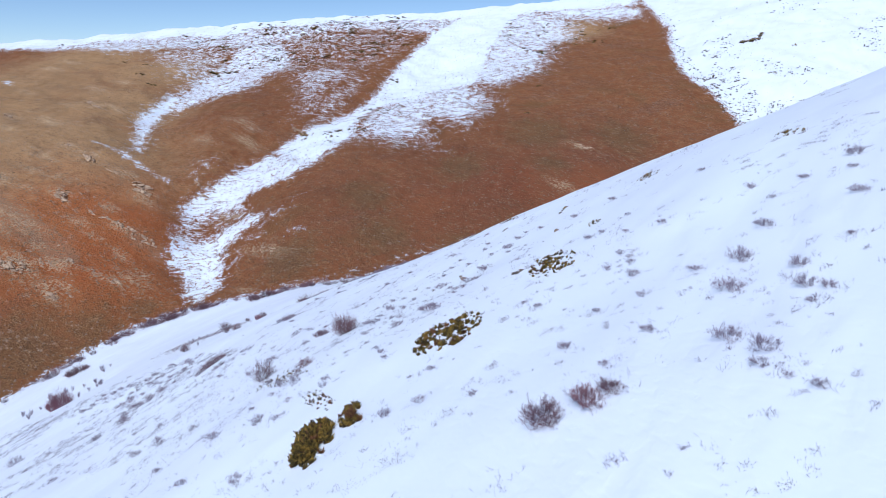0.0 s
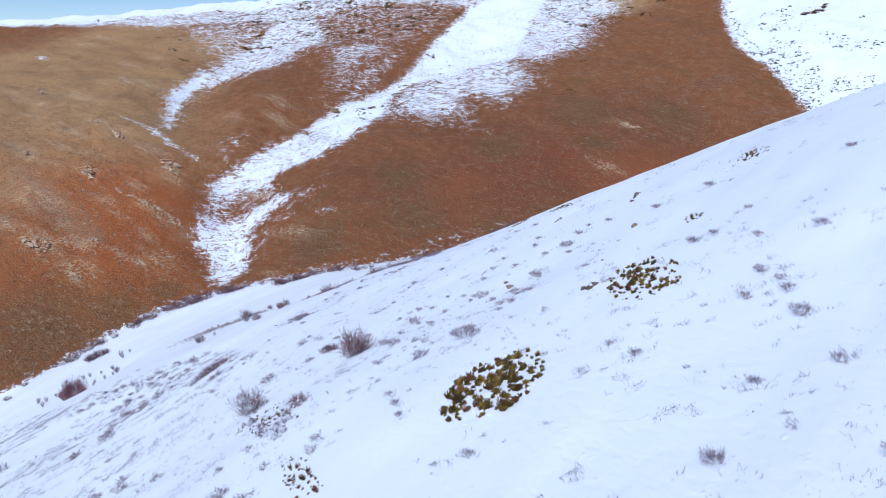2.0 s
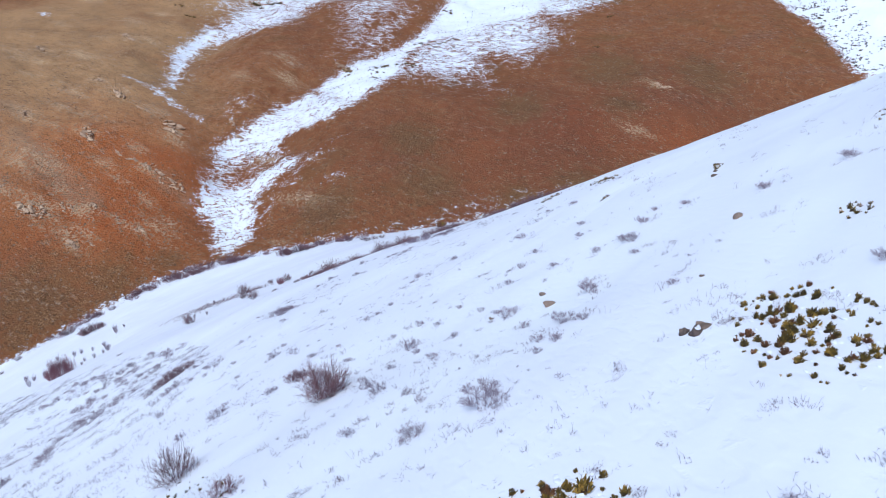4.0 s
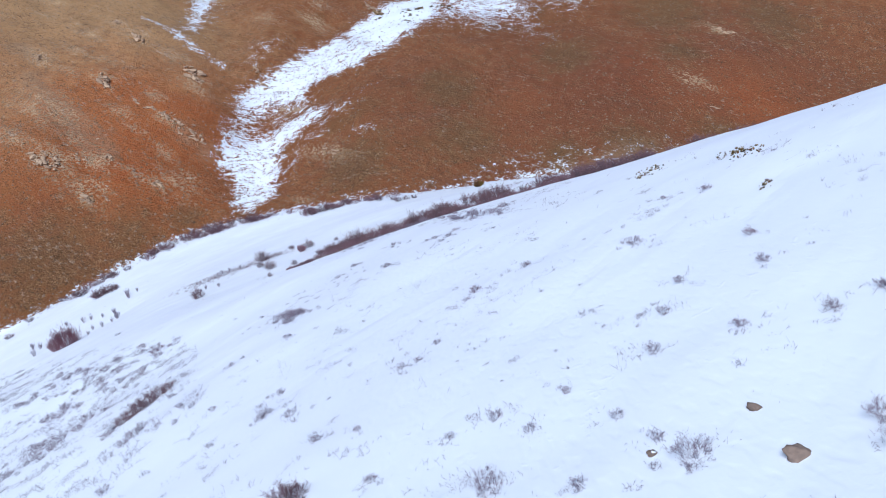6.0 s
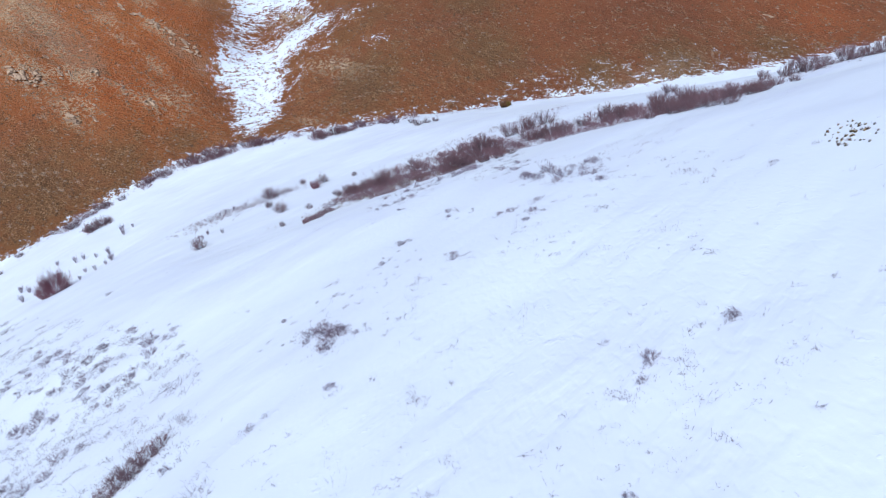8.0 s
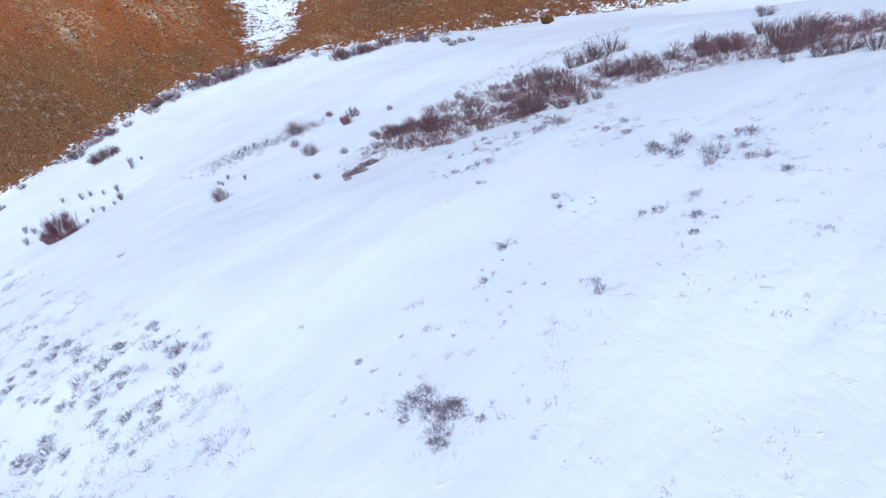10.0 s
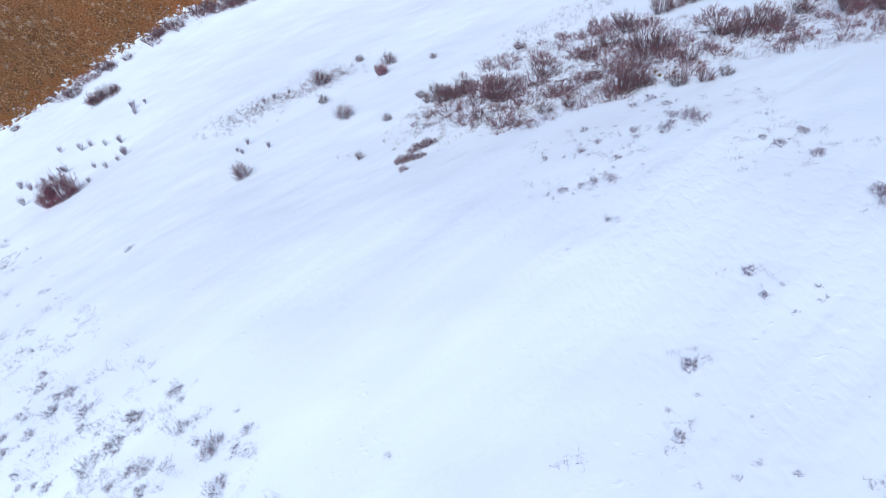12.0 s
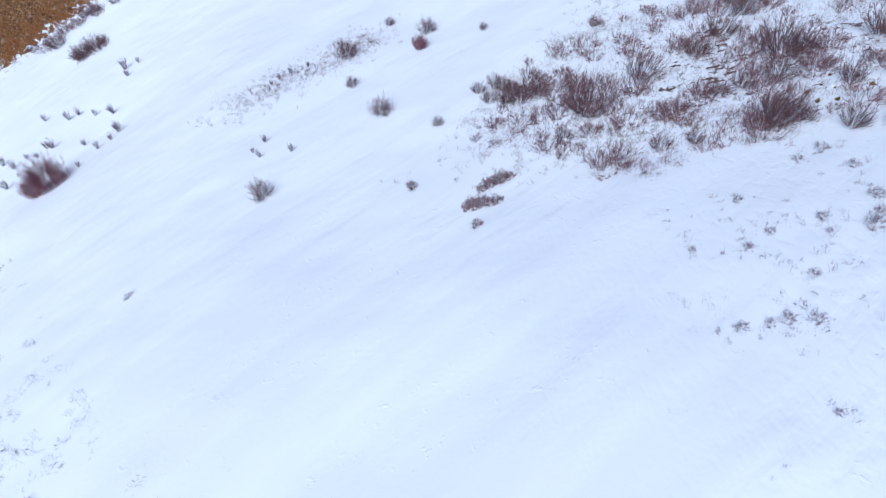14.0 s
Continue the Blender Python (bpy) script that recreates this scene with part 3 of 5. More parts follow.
def build_ground():
    xs = fine_axis(-460, 460, 2.2, -175, 45, 1.0, 4200)
    ys = fine_axis(0, 730, 2.0, 14, 292, 1.0, 4200)
    gx, gy = np.meshgrid(xs, ys)
    x, y = gx.ravel(), gy.ravel()
    z = height(x, y)
    rng = np.random.default_rng(4)
    z += np.where(y > valley_y(x), rng.normal(0, 0.17, len(z)), rng.normal(0, 0.012, len(z))) * (np.hypot(x, y) < 900)
    GRID.update(x=xs, y=ys, z=z.reshape(len(ys), len(xs)))
    nx, ny = len(xs), len(ys)
    i = (np.arange(ny - 1)[:, None] * nx + np.arange(nx - 1)[None]).ravel()
    faces = np.stack([i, i + 1, i + nx + 1, i + nx], 1)
    me = bpy.data.meshes.new("ground")
    me.vertices.add(len(x))
    me.vertices.foreach_set("co", np.stack([x, y, z], 1).ravel())
    me.loops.add(faces.size)
    me.loops.foreach_set("vertex_index", faces.ravel().astype(np.int32))
    me.polygons.add(len(faces))
    me.polygons.foreach_set("loop_start", np.arange(0, faces.size, 4, dtype=np.int32))
    me.polygons.foreach_set("use_smooth", np.ones(len(faces), bool))
    me.update(calc_edges=True)
    rust, pale, drab = np.zeros(len(x)), np.zeros(len(x)), np.zeros(len(x))
    for px, py, w in RUST:
        rust = np.maximum(rust, w * np.exp(-(((x - px) / 24) ** 2 + ((y - py) / 15) ** 2)))
    for px, py, r, w in RUST_WIDE:
        rust = np.maximum(rust, w * np.exp(-((x - px) ** 2 + (y - py) ** 2) / (r * r)))
    for px, py, r in PALE + PALE_NORTH + PALE_SOUTH:
        pale = np.maximum(pale, 0.66 * np.exp(-(((x - px) / 1.7) ** 2 + ((y - py + 0.45 * (x - px)) / 0.8) ** 2) / (r * r)))
    for px, py, r in DRAB:
        drab = np.maximum(drab, np.exp(-((x - px) ** 2 + (y - py) ** 2) / (r * r)))
    scree, tan = np.zeros(len(x)), np.zeros(len(x))
    for line in SCREE_BANDS:
        scree = np.maximum(scree, np.exp(-((polyline_distance(x, y, line) / 8.0) ** 2)))
    for px, py, r in TAN:
        tan = np.maximum(tan, np.exp(-((x - px) ** 2 + (y - py) ** 2) / (r * r)))
    orange, umber = np.zeros(len(x)), np.zeros(len(x))
    for values, spots in ((orange, ORANGE), (umber, UMBER)):
        for px, py, reach, w in spots:
            np.maximum(values, w * np.exp(-((x - px) ** 2 + (y - py) ** 2) / (reach * reach)), out=values)
    # the stream bed is dark humus, not red earth
    humus = np.where(y < valley_y(x) - 8, 1.0, 0.0)
    tread = np.where(y < valley_y(x), np.exp(-((polyline_distance(x, y, HERD_TRAIL) / 13.0) ** 2)), 0)
    for name, values in (("snow", snow_cover(x, y)), ("tread", tread), ("scree", scree), ("tan", tan), ("orange", orange), ("umber", umber), ("rust", rust), ("humus", humus), ("pale", pale), ("drab", drab)):
        me.attributes.new(name, "FLOAT", "POINT").data.foreach_set("value", values.astype(np.float32))
    me.materials.append(GROUND)
    return tagged(new("ground", me), "snow-covered mountain slopes with bare rust-brown earth across the valley", "ground", kind="structure")


ground = build_ground()


# ---------------------------------------------------------------- building helpers
def floor_at(x, y):
    """The ground's own height between its grid lines."""
    gx, gy, gz = GRID["x"], GRID["y"], GRID["z"]
    i, j = int(np.searchsorted(gx, x)) - 1, int(np.searchsorted(gy, y)) - 1
    u, v = (x - gx[i]) / (gx[i + 1] - gx[i]), (y - gy[j]) / (gy[j + 1] - gy[j])
    return float((1 - v) * ((1 - u) * gz[j, i] + u * gz[j, i + 1]) + v * ((1 - u) * gz[j + 1, i] + u * gz[j + 1, i + 1]))


def mesh_of(name, verts, faces, mats, slots=None, smooth=False):
    me = bpy.data.meshes.new(name)
    me.from_pydata([tuple(v) for v in verts], [], faces)
    for m in mats:
        me.materials.append(m)
    if slots is not None:
        me.polygons.foreach_set("material_index", np.array(slots, dtype=np.int32))
    if smooth:
        me.polygons.foreach_set("use_smooth", np.ones(len(faces), bool))
    me.update()
    return me


def part(name, me, parent, label=""):
    ob = new(name, me)
    ob.parent = parent
    return tagged(ob, label)


def add_stick(verts, faces, points, r0, r1, sides=3):
    """A tapered, pointed stick along points."""
    n, base = len(points), len(verts)
    for k, p in enumerate(points[:-1]):
        d = (points[k + 1] - p).normalized()
        a = d.orthogonal().normalized()
        b = d.cross(a)
        r = r0 + (r1 - r0) * k / max(1, n - 1)
        for s in range(sides):
            w = 2 * math.pi * s / sides + k
            verts.append(p + r * (math.cos(w) * a + math.sin(w) * b))
    verts.append(points[-1])
    tip = len(verts) - 1
    for k in range(n - 2):
        for s in range(sides):
            i, j = base + k * sides + s, base + k * sides + (s + 1) % sides
            faces.append((i, j, j + sides, i + sides))
    last = base + (n - 2) * sides
    for s in range(sides):
        faces.append((last + s, last + (s + 1) % sides, tip))


def arched(rng, base, heading, lean, length, steps, droop):
    """Points of a shoot that leaves the ground at a lean and curves."""
    at, out = base.copy(), [base.copy()]
    for k in range(steps):
        a = lean + droop * k / steps
        h = heading + rng.uniform(-0.25, 0.25)
        at = at + Vector((math.sin(a) * math.cos(h), math.sin(a) * math.sin(h), math.cos(a))) * (length / steps)
        out.append(at.copy())
    return out


def bush_meshes(seed, stems, spread, foot, thick, rise, forks, squat=1.0, tips=0.5, shoots=4, loose=0.6, mess=0.0):
    """Boughs and fine twigs of a leafless bush about one metre high and wide. rise: how far the boughs turn up again."""
    rng = random.Random(seed)
    sv, sf, tv, tf = [], [], [], []
    for _ in range(stems):
        heading = rng.uniform(0, 2 * math.pi)
        lean = spread * rng.random() ** 0.6
        r = foot * math.sqrt(rng.random())
        base = Vector((r * math.cos(heading), r * math.sin(heading), -0.07))
        heading += rng.gauss(0, mess)
        line = arched(rng, base, heading, lean, rng.uniform(0.5, 0.88), 4, -rise * lean * rng.uniform(0.6, 1.2))
        for p in line:
            p.z *= squat
        w = thick * rng.uniform(0.75, 1.25)
        add_stick(sv, sf, line, w, w * 0.45)
        for _ in range(rng.randint(forks - 1, forks + 1)):
            k = rng.uniform(0.35, 0.98) * (len(line) - 1)
            i = min(int(k), len(line) - 2)
            start = line[i].lerp(line[i + 1], k - i)
            h, a = heading + rng.uniform(-1.4, 1.4), max(0.0, lean * 0.7 + rng.uniform(-0.4, 0.7))
            bough = arched(rng, start, h, a, rng.uniform(0.16, 0.36), 2, rng.uniform(-0.5, 0.3))
            add_stick(sv, sf, bough, w * 0.6, w * 0.4)
            for _ in range(rng.randint(shoots - 1, shoots + 1)):
                q = bough[0].lerp(bough[2], rng.uniform(0.3, 1.0))
                shoot = arched(rng, q, h + rng.uniform(-1.6, 1.6), max(0.0, a + rng.uniform(-loose, loose)), rng.uniform(0.07, 0.19), 1, 0)
                add_stick(tv, tf, shoot, w * tips, w * 0.3)
    return (sv, sf), (tv, tf)


class Kind:
    """A few builds of one kind of plant, set out as separate things that share meshes."""

    def __init__(self, name, label, category, group, builds, mats):
        self.name, self.label, self.category, self.group = name, label, category, group
        self.meshes = []
        for build in builds:
            (sv, sf), (tv, tf) = bush_meshes(*build)
            self.meshes.append((mesh_of(name + "_stems", sv, sf, mats[:1]), mesh_of(name + "_twigs", tv, tf, mats[1:])))
        self.first = {}

    def put(self, rng, x, y, wide, tall, lean=0.06, label=""):
        k = rng.randrange(len(self.meshes))
        m = pose(x, y, floor_at(x, y) - 0.03 * tall, rng.gauss(0, 60 * lean), rng.gauss(0, 60 * lean), rng.uniform(0, 360)) @ Matrix.Diagonal((wide, wide, tall, 1))
        if k not in self.first:
            top = tagged(new(self.name), self.label, self.category, self.group)
            stems, twigs = self.meshes[k]
            part("branch_frame", stems, top)
            part("crown", twigs, top)
            top.matrix_basis = m
            self.first[k] = top
        else:
            top = copy_thing(self.first[k], Matrix.Identity(4))
            top.matrix_basis = m
        if label:
            tagged(top, label)
        return top


# ---------------------------------------------------------------- leafless willows of the stream bed and the valley bank
WILLOW = Kind("willow_bush", "leafless red-brown willow bush with dense upright stems standing in snow", "bush", "willows along the stream bed",
              [(11 + k, 66, 0.84, 0.22, 0.0066, 0.50, 5, 1.0, 0.5, 4, 0.8) for k in range(4)], (STEM, TWIG_RED))
LONE_WILLOW = Kind("lone_willow", "leafless brown willow bush fanned out alone on open snow", "bush", "willows on the open slope",
                   [(31 + k, 56, 1.20, 0.08, 0.0046, 0.25, 8, 1.0, 0.6, 5, 0.8) for k in range(3)], (STEM, TWIG_RED))
FAN_WILLOW = Kind("fan_willow", "tall fan-shaped leafless willow bush alone on snow", "bush", "willows on the open slope",
                  [(37, 78, 1.25, 0.07, 0.0040, 0.10, 10, 0.92, 0.65, 5, 1.0)], (STEM, TWIG_RED))
RED_WILLOW = Kind("red_willow", "round fan-shaped red-purple willow bush on open snow", "bush", "willows on the open slope",
                  [(41 + k, 150, 1.10, 0.26, 0.0050, 0.20, 6, 0.9, 0.7, 5, 0.8) for k in range(2)], (TWIG_CRIMSON, TWIG_CRIMSON))
SCRUB = Kind("willow_scrub", "small leafless willow scrub poking through patchy snow", "bush", "willows along the stream bed",
             [(111 + k, 34, 1.15, 0.40, 0.0100, 0.25, 5, 0.9, 0.8, 4, 1.0, 0.8) for k in range(4)], (TWIG_RED, TWIG_BRIGHT))
THICKET = ((-23.8, 157.3, 3.6), (-20.7, 169.3, 4.0), (-32.0, 169.0, 3.2), (-36.7, 164.2, 3.8), (-42.9, 169.2, 2.4), (-41.0, 170.7, 2.0), (-24.5, 175.9, 3.0), (-22.2, 184.4, 2.8),
           (-19.9, 155.2, 2.0), (-17.8, 154.5, 1.7), (-13.3, 170.4, 3.3), (-10.0, 169.7, 3.4), (-5.3, 172.5, 2.1), (-16.1, 154.8, 1.3), (-24.7, 157.1, 2.5), (-22.8, 157.4, 2.2), (-19.4, 169.2, 2.7),
           (-12.0, 167.6, 2.6), (-27.1, 172.4, 2.1), (-31.6, 155.8, 1.4), (-29.3, 156.0, 1.4), (-38.7, 159.4, 1.6), (-1.9, 170.0, 3.4), (0.2, 166.8, 2.6), (3.1, 156.1, 2.8), (6.5, 176.1, 2.6),
           (2.8, 147.6, 2.0), (-14.4, 193.3, 3.2), (-17.4, 186.5, 3.4), (3.9, 162.6, 3.0))
THICKET_WEST = ((-47.7, 172.7, 1.5), (-45.9, 173.4, 1.8), (-44.0, 171.3, 2.0), (-42.4, 173.3, 1.9), (-41.1, 169.8, 2.0), (-46.2, 170.1, 1.7), (-44.3, 168.9, 1.7), (-45.0, 172.3, 1.9), (-43.0, 170.2, 1.9))
THICKET_END = ((9.5, 169.3, 3.3), (4.0, 147.1, 1.8), (5.3, 147.7, 2.0), (6.3, 144.8, 2.3), (7.2, 141.9, 1.9), (4.0, 159.5, 2.2), (0.5, 148.6, 1.2), (12.1, 195.1, 2.6), (12.1, 147.1, 2.2),
               (11.1, 147.4, 1.8), (10.0, 150.0, 2.3), (13.0, 152.0, 1.6), (14.0, 155.0, 1.7), (18.0, 160.0, 1.6), (19.0, 157.0, 1.4))
THICKET_GAPS = ((-15.4, 188.7, 2.4), (-13.4, 189.5, 3.0), (-10.7, 192.9, 3.4), (-8.4, 167.4, 2.8), (-0.4, 173.8, 3.4), (0.8, 170.1, 3.0), (5.4, 164.9, 3.6), (-22.1, 180.5, 2.8), (-24.7, 164.1, 2.0),
                (-22.1, 164.6, 2.4), (-17.9, 162.3, 2.0), (-26.6, 163.1, 1.8), (-37.6, 168.8, 2.4))
THICKET_EAST = ((5.2, 158.5, 2.2), (7.1, 159.3, 2.2), (9.0, 163.4, 2.9), (11.0, 160.0, 2.4), (12.0, 156.1, 2.1), (14.9, 159.0, 2.1), (22.2, 177.3, 2.1), (26.2, 176.6, 3.4), (27.3, 174.5, 3.4),
                (31.4, 180.1, 2.7), (35.0, 181.0, 3.2), (37.2, 183.6, 3.7), (37.8, 179.8, 3.0), (39.6, 179.7, 2.7), (43.0, 184.0, 2.9), (24.0, 174.0, 1.9), (18.5, 165.0, 1.6))
BANK = ((-125.0, 251.5, 3.7), (-121.9, 253.0, 3.7), (-118.5, 255.9, 3.7), (-114.6, 257.5, 3.6), (-110.4, 258.5, 3.3), (-106.1, 259.2, 2.9), (-101.3, 258.2, 4.3), (-77.2, 252.4, 3.0),
        (-73.3, 253.3, 3.9), (-71.1, 254.0, 3.3), (-68.7, 264.4, 2.1), (-132.4, 242.2, 3.3), (-130.4, 245.6, 3.6), (-134.7, 240.1, 2.2), (-136.6, 232.9, 2.1), (-143.5, 230.0, 2.5), (-141.2, 231.0, 2.2),
        (-145.6, 220.2, 3.5), (-149.3, 222.5, 2.5), (-153.7, 221.7, 2.2), (-133.2, 213.3, 3.3), (-132.3, 215.9, 3.3), (-135.2, 213.6, 2.3), (-158.8, 211.4, 2.2), (-58.0, 266.9, 2.4), (-45.1, 244.0, 2.1),
        (-43.4, 248.1, 1.8), (-96.1, 258.7, 1.8), (-157.7, 201.4, 2.1), (-66.7, 261.8, 2.2), (-54.5, 256.7, 2.5), (-48.4, 252.5, 2.1), (-41.0, 249.1, 1.7))
OPEN_SLOPE = ((-19.0, 62.4, 2.6), (-68.2, 188.8, 3.6), (-64.5, 179.8, 1.8), (-58.6, 171.3, 2.7), (-57.4, 192.8, 2.6), (-57.3, 187.5, 1.7), (-63.9, 197.8, 1.6), (-67.9, 157.3, 2.6), (-51.1, 166.8, 1.3), (-51.5, 155.3, 1.1),
              (-49.2, 189.7, 1.2), (-35.9, 184.5, 1.8), (-113.0, 172.6, 4.8), (-114.6, 170.6, 2.8))
RED_ONES = (-113.0, -114.6, -57.3)
rng = random.Random(21)
for x, y, h in THICKET + THICKET_WEST + THICKET_END + THICKET_GAPS + THICKET_EAST:
    WILLOW.put(rng, x, y, h * rng.uniform(0.9, 1.15), h * rng.uniform(0.68, 0.88))
for x, y, h in BANK:
    WILLOW.put(rng, x, y, h * rng.uniform(0.9, 1.25), h * 0.75, label="low red-brown willow bush on the snowy valley bank")
for x, y, h in OPEN_SLOPE:
    if x in RED_ONES:
        RED_WILLOW.put(rng, x, y, h * 0.78, h * 1.4)
    else:
        LONE_WILLOW.put(rng, x, y, h * 0.78, h * 0.95, label="leafless willow bush standing alone on open snow")
FAN_WILLOW.put(rng, -10.8, 65.6, 2.1, 2.9, 0.02)
# hedge-like stretches on the bank of the valley foot
for ax, ay, bx, by, count in ((-128, 249, -99, 258.5, 30), (-79, 252, -66, 259, 12), (-135, 239, -127, 247, 9), (-149, 221, -141, 231, 8), (-134, 212, -130, 217, 6), (-99, 259, -80, 259, 6), (-66, 260, -40, 266, 9)):
    for _ in range(count):
        k, h = rng.random(), rng.uniform(1.6, 3.0)
        SCRUB.put(rng, ax + (bx - ax) * k + rng.gauss(0, 1.3), ay + (by - ay) * k + rng.gauss(0, 1.3), h * 1.1, h * 0.8, label="low red-brown willow bush on the snowy valley bank")
# scrub that fills the stream bed between the larger willows
placed = 0
while placed < 220:
    x, y = (rng.uniform(-50, 16), rng.uniform(150, 190)) if placed % 6 else (rng.gauss(-31, 7), rng.gauss(162, 4))
    if not inside(np.array([x]), np.array([y]), BED_OUTLINE)[0]:
        continue
    placed += 1
    h = rng.choice((0.8, 1.0, 1.2, 1.5, 2.0))
    SCRUB.put(rng, x, y, h * 0.95, h * 0.8)

# ---------------------------------------------------------------- low grey brush on the near slope
BRUSH = Kind("brush_bush", "low grey-purple leafless brush half buried in snow", "bush", "low brush on the snow slope",
             [(51 + k, 44, 1.45, 0.42, 0.0036, 0.05, 9, 0.72, 1.0, 7, 1.3, 1.5) for k in range(6)], (TWIG_GREY, TWIG_GREY))
MATTED = Kind("matted_bush", "dense brown matted bush half buried in snow", "bush", "low brush on the snow slope",
              [(71 + k, 52, 1.25, 0.40, 0.0044, 0.15, 9, 0.85, 1.0, 7, 1.1, 1.3) for k in range(3)], (TWIG_RED, TWIG_BRIGHT))
TUFT = Kind("stalk_tuft", "slim tuft of bare upright stalks in snow", "bush", "stalk tufts on the open slope",
            [(91 + k, 30, 0.42, 0.14, 0.011, 0.2, 4) for k in range(4)], (TWIG_GREY, TWIG_GREY))
# bushes up the slope, from the start of the flight to its end: place and width
BRUSH_1 = ((13.9, 21.6, 0.8), (13.4, 22.8, 0.6), (13.0, 24.4, 0.9), (13.7, 25.4, 1.5), (4.6, 27.0, 1.7), (7.7, 27.3, 1.0), (6.5, 27.4, 1.4), (13.1, 27.6, 1.7), (16.9, 28.0, 0.6), (18.0, 28.7, 1.1), (8.1, 29.8, 0.7),
           (17.7, 30.0, 1.5), (10.8, 31.7, 1.0), (18.6, 32.3, 1.2), (21.5, 33.0, 0.6), (1.7, 33.1, 0.7), (15.4, 33.1, 2.0), (7.0, 34.1, 1.2), (-1.4, 35.5, 1.0), (-3.6, 35.7, 1.0), (17.5, 36.4, 1.8), (-13.5, 36.6, 1.3),
           (12.1, 37.4, 0.8), (15.5, 37.8, 0.9), (9.6, 37.9, 0.7), (25.1, 38.5, 1.5), (20.4, 39.9, 1.5), (-0.8, 40.1, 0.7), (-19.2, 41.2, 0.9), (12.9, 42.0, 1.2), (27.3, 42.9, 0.9), (6.9, 43.9, 0.8), (22.9, 44.2, 0.7),)
BRUSH_2 = ((13.5, 44.5, 0.8), (-12.8, 44.5, 0.9), (25.4, 45.1, 0.9), (12.1, 45.5, 0.9), (28.9, 45.6, 1.5), (13.8, 45.9, 0.7), (-14.7, 46.0, 1.4), (6.1, 46.1, 0.6), (-4.6, 46.6, 0.7), (-9.5, 46.8, 0.9), (-12.5, 47.4, 0.8),
           (13.6, 47.6, 0.9), (-19.0, 47.8, 1.3), (23.1, 48.1, 1.0), (-24.4, 48.2, 0.9), (-9.6, 48.2, 0.8), (-5.0, 48.4, 0.8), (17.3, 49.7, 1.0), (-16.4, 50.1, 0.7), (-5.6, 50.2, 0.6), (-15.0, 51.4, 0.8), (-12.9, 51.5, 1.3),
           (15.2, 52.2, 0.9), (-14.5, 52.9, 1.0), (-13.3, 53.2, 1.2), (-15.1, 54.6, 1.0), (-13.5, 55.1, 1.0), (-4.2, 55.5, 1.4), (-1.1, 56.1, 2.0), (13.1, 56.1, 1.0), (14.2, 56.1, 0.7), (-24.4, 56.6, 1.0), (-0.8, 57.6, 0.7),)
BRUSH_3 = ((-17.1, 57.7, 1.1), (-7.5, 57.8, 1.0), (-2.0, 58.2, 0.7), (-1.3, 58.4, 0.7), (17.1, 58.5, 0.6), (-4.2, 58.9, 0.7), (1.1, 60.0, 0.6), (-29.8, 60.3, 1.7), (-5.1, 60.6, 0.7), (2.0, 60.7, 0.9), (1.3, 61.5, 0.8),
           (-33.3, 61.9, 1.8), (3.4, 62.2, 0.7), (25.1, 62.3, 1.0), (-6.9, 62.3, 1.1), (7.5, 62.3, 0.7), (-31.4, 63.2, 1.4), (2.6, 63.2, 1.3), (-7.8, 63.9, 1.1), (0.8, 64.8, 0.7), (-4.3, 65.4, 0.8), (-8.5, 65.8, 0.7),
           (-6.9, 66.4, 0.7), (4.4, 66.5, 1.4), (-5.5, 67.8, 0.7), (4.5, 68.1, 1.1), (-3.2, 68.4, 0.6), (-0.0, 68.4, 1.3), (-6.1, 69.5, 1.5), (-0.7, 69.8, 0.7), (7.4, 70.3, 0.8), (-23.1, 70.6, 1.0), (-49.2, 71.0, 1.4),)
BRUSH_4 = ((-16.3, 71.4, 1.2), (19.1, 71.5, 1.2), (-1.7, 71.7, 0.7), (-10.8, 71.8, 0.6), (-20.8, 72.0, 1.5), (-4.7, 72.4, 0.7), (15.2, 72.7, 1.2), (-39.1, 73.0, 0.9), (-7.8, 73.4, 0.6), (-21.0, 73.8, 0.7), (7.8, 73.8, 1.4),
           (-6.1, 74.1, 0.9), (-3.3, 74.5, 0.6), (5.9, 74.6, 0.8), (7.5, 75.0, 0.8), (3.2, 75.6, 0.8), (0.2, 75.7, 0.9), (-12.6, 76.3, 0.6), (-14.8, 76.7, 0.8), (9.3, 77.1, 1.1), (12.0, 77.1, 0.8), (1.1, 79.0, 0.8),
           (10.5, 79.1, 0.7), (-30.1, 79.8, 1.0), (5.5, 80.8, 0.9), (-17.9, 80.9, 0.7), (2.3, 81.8, 0.8), (-19.9, 81.9, 1.2), (-11.6, 82.6, 0.6), (-10.8, 82.9, 0.6), (-49.9, 83.0, 1.8), (-46.1, 83.9, 1.7), (-19.9, 84.6, 0.7),)
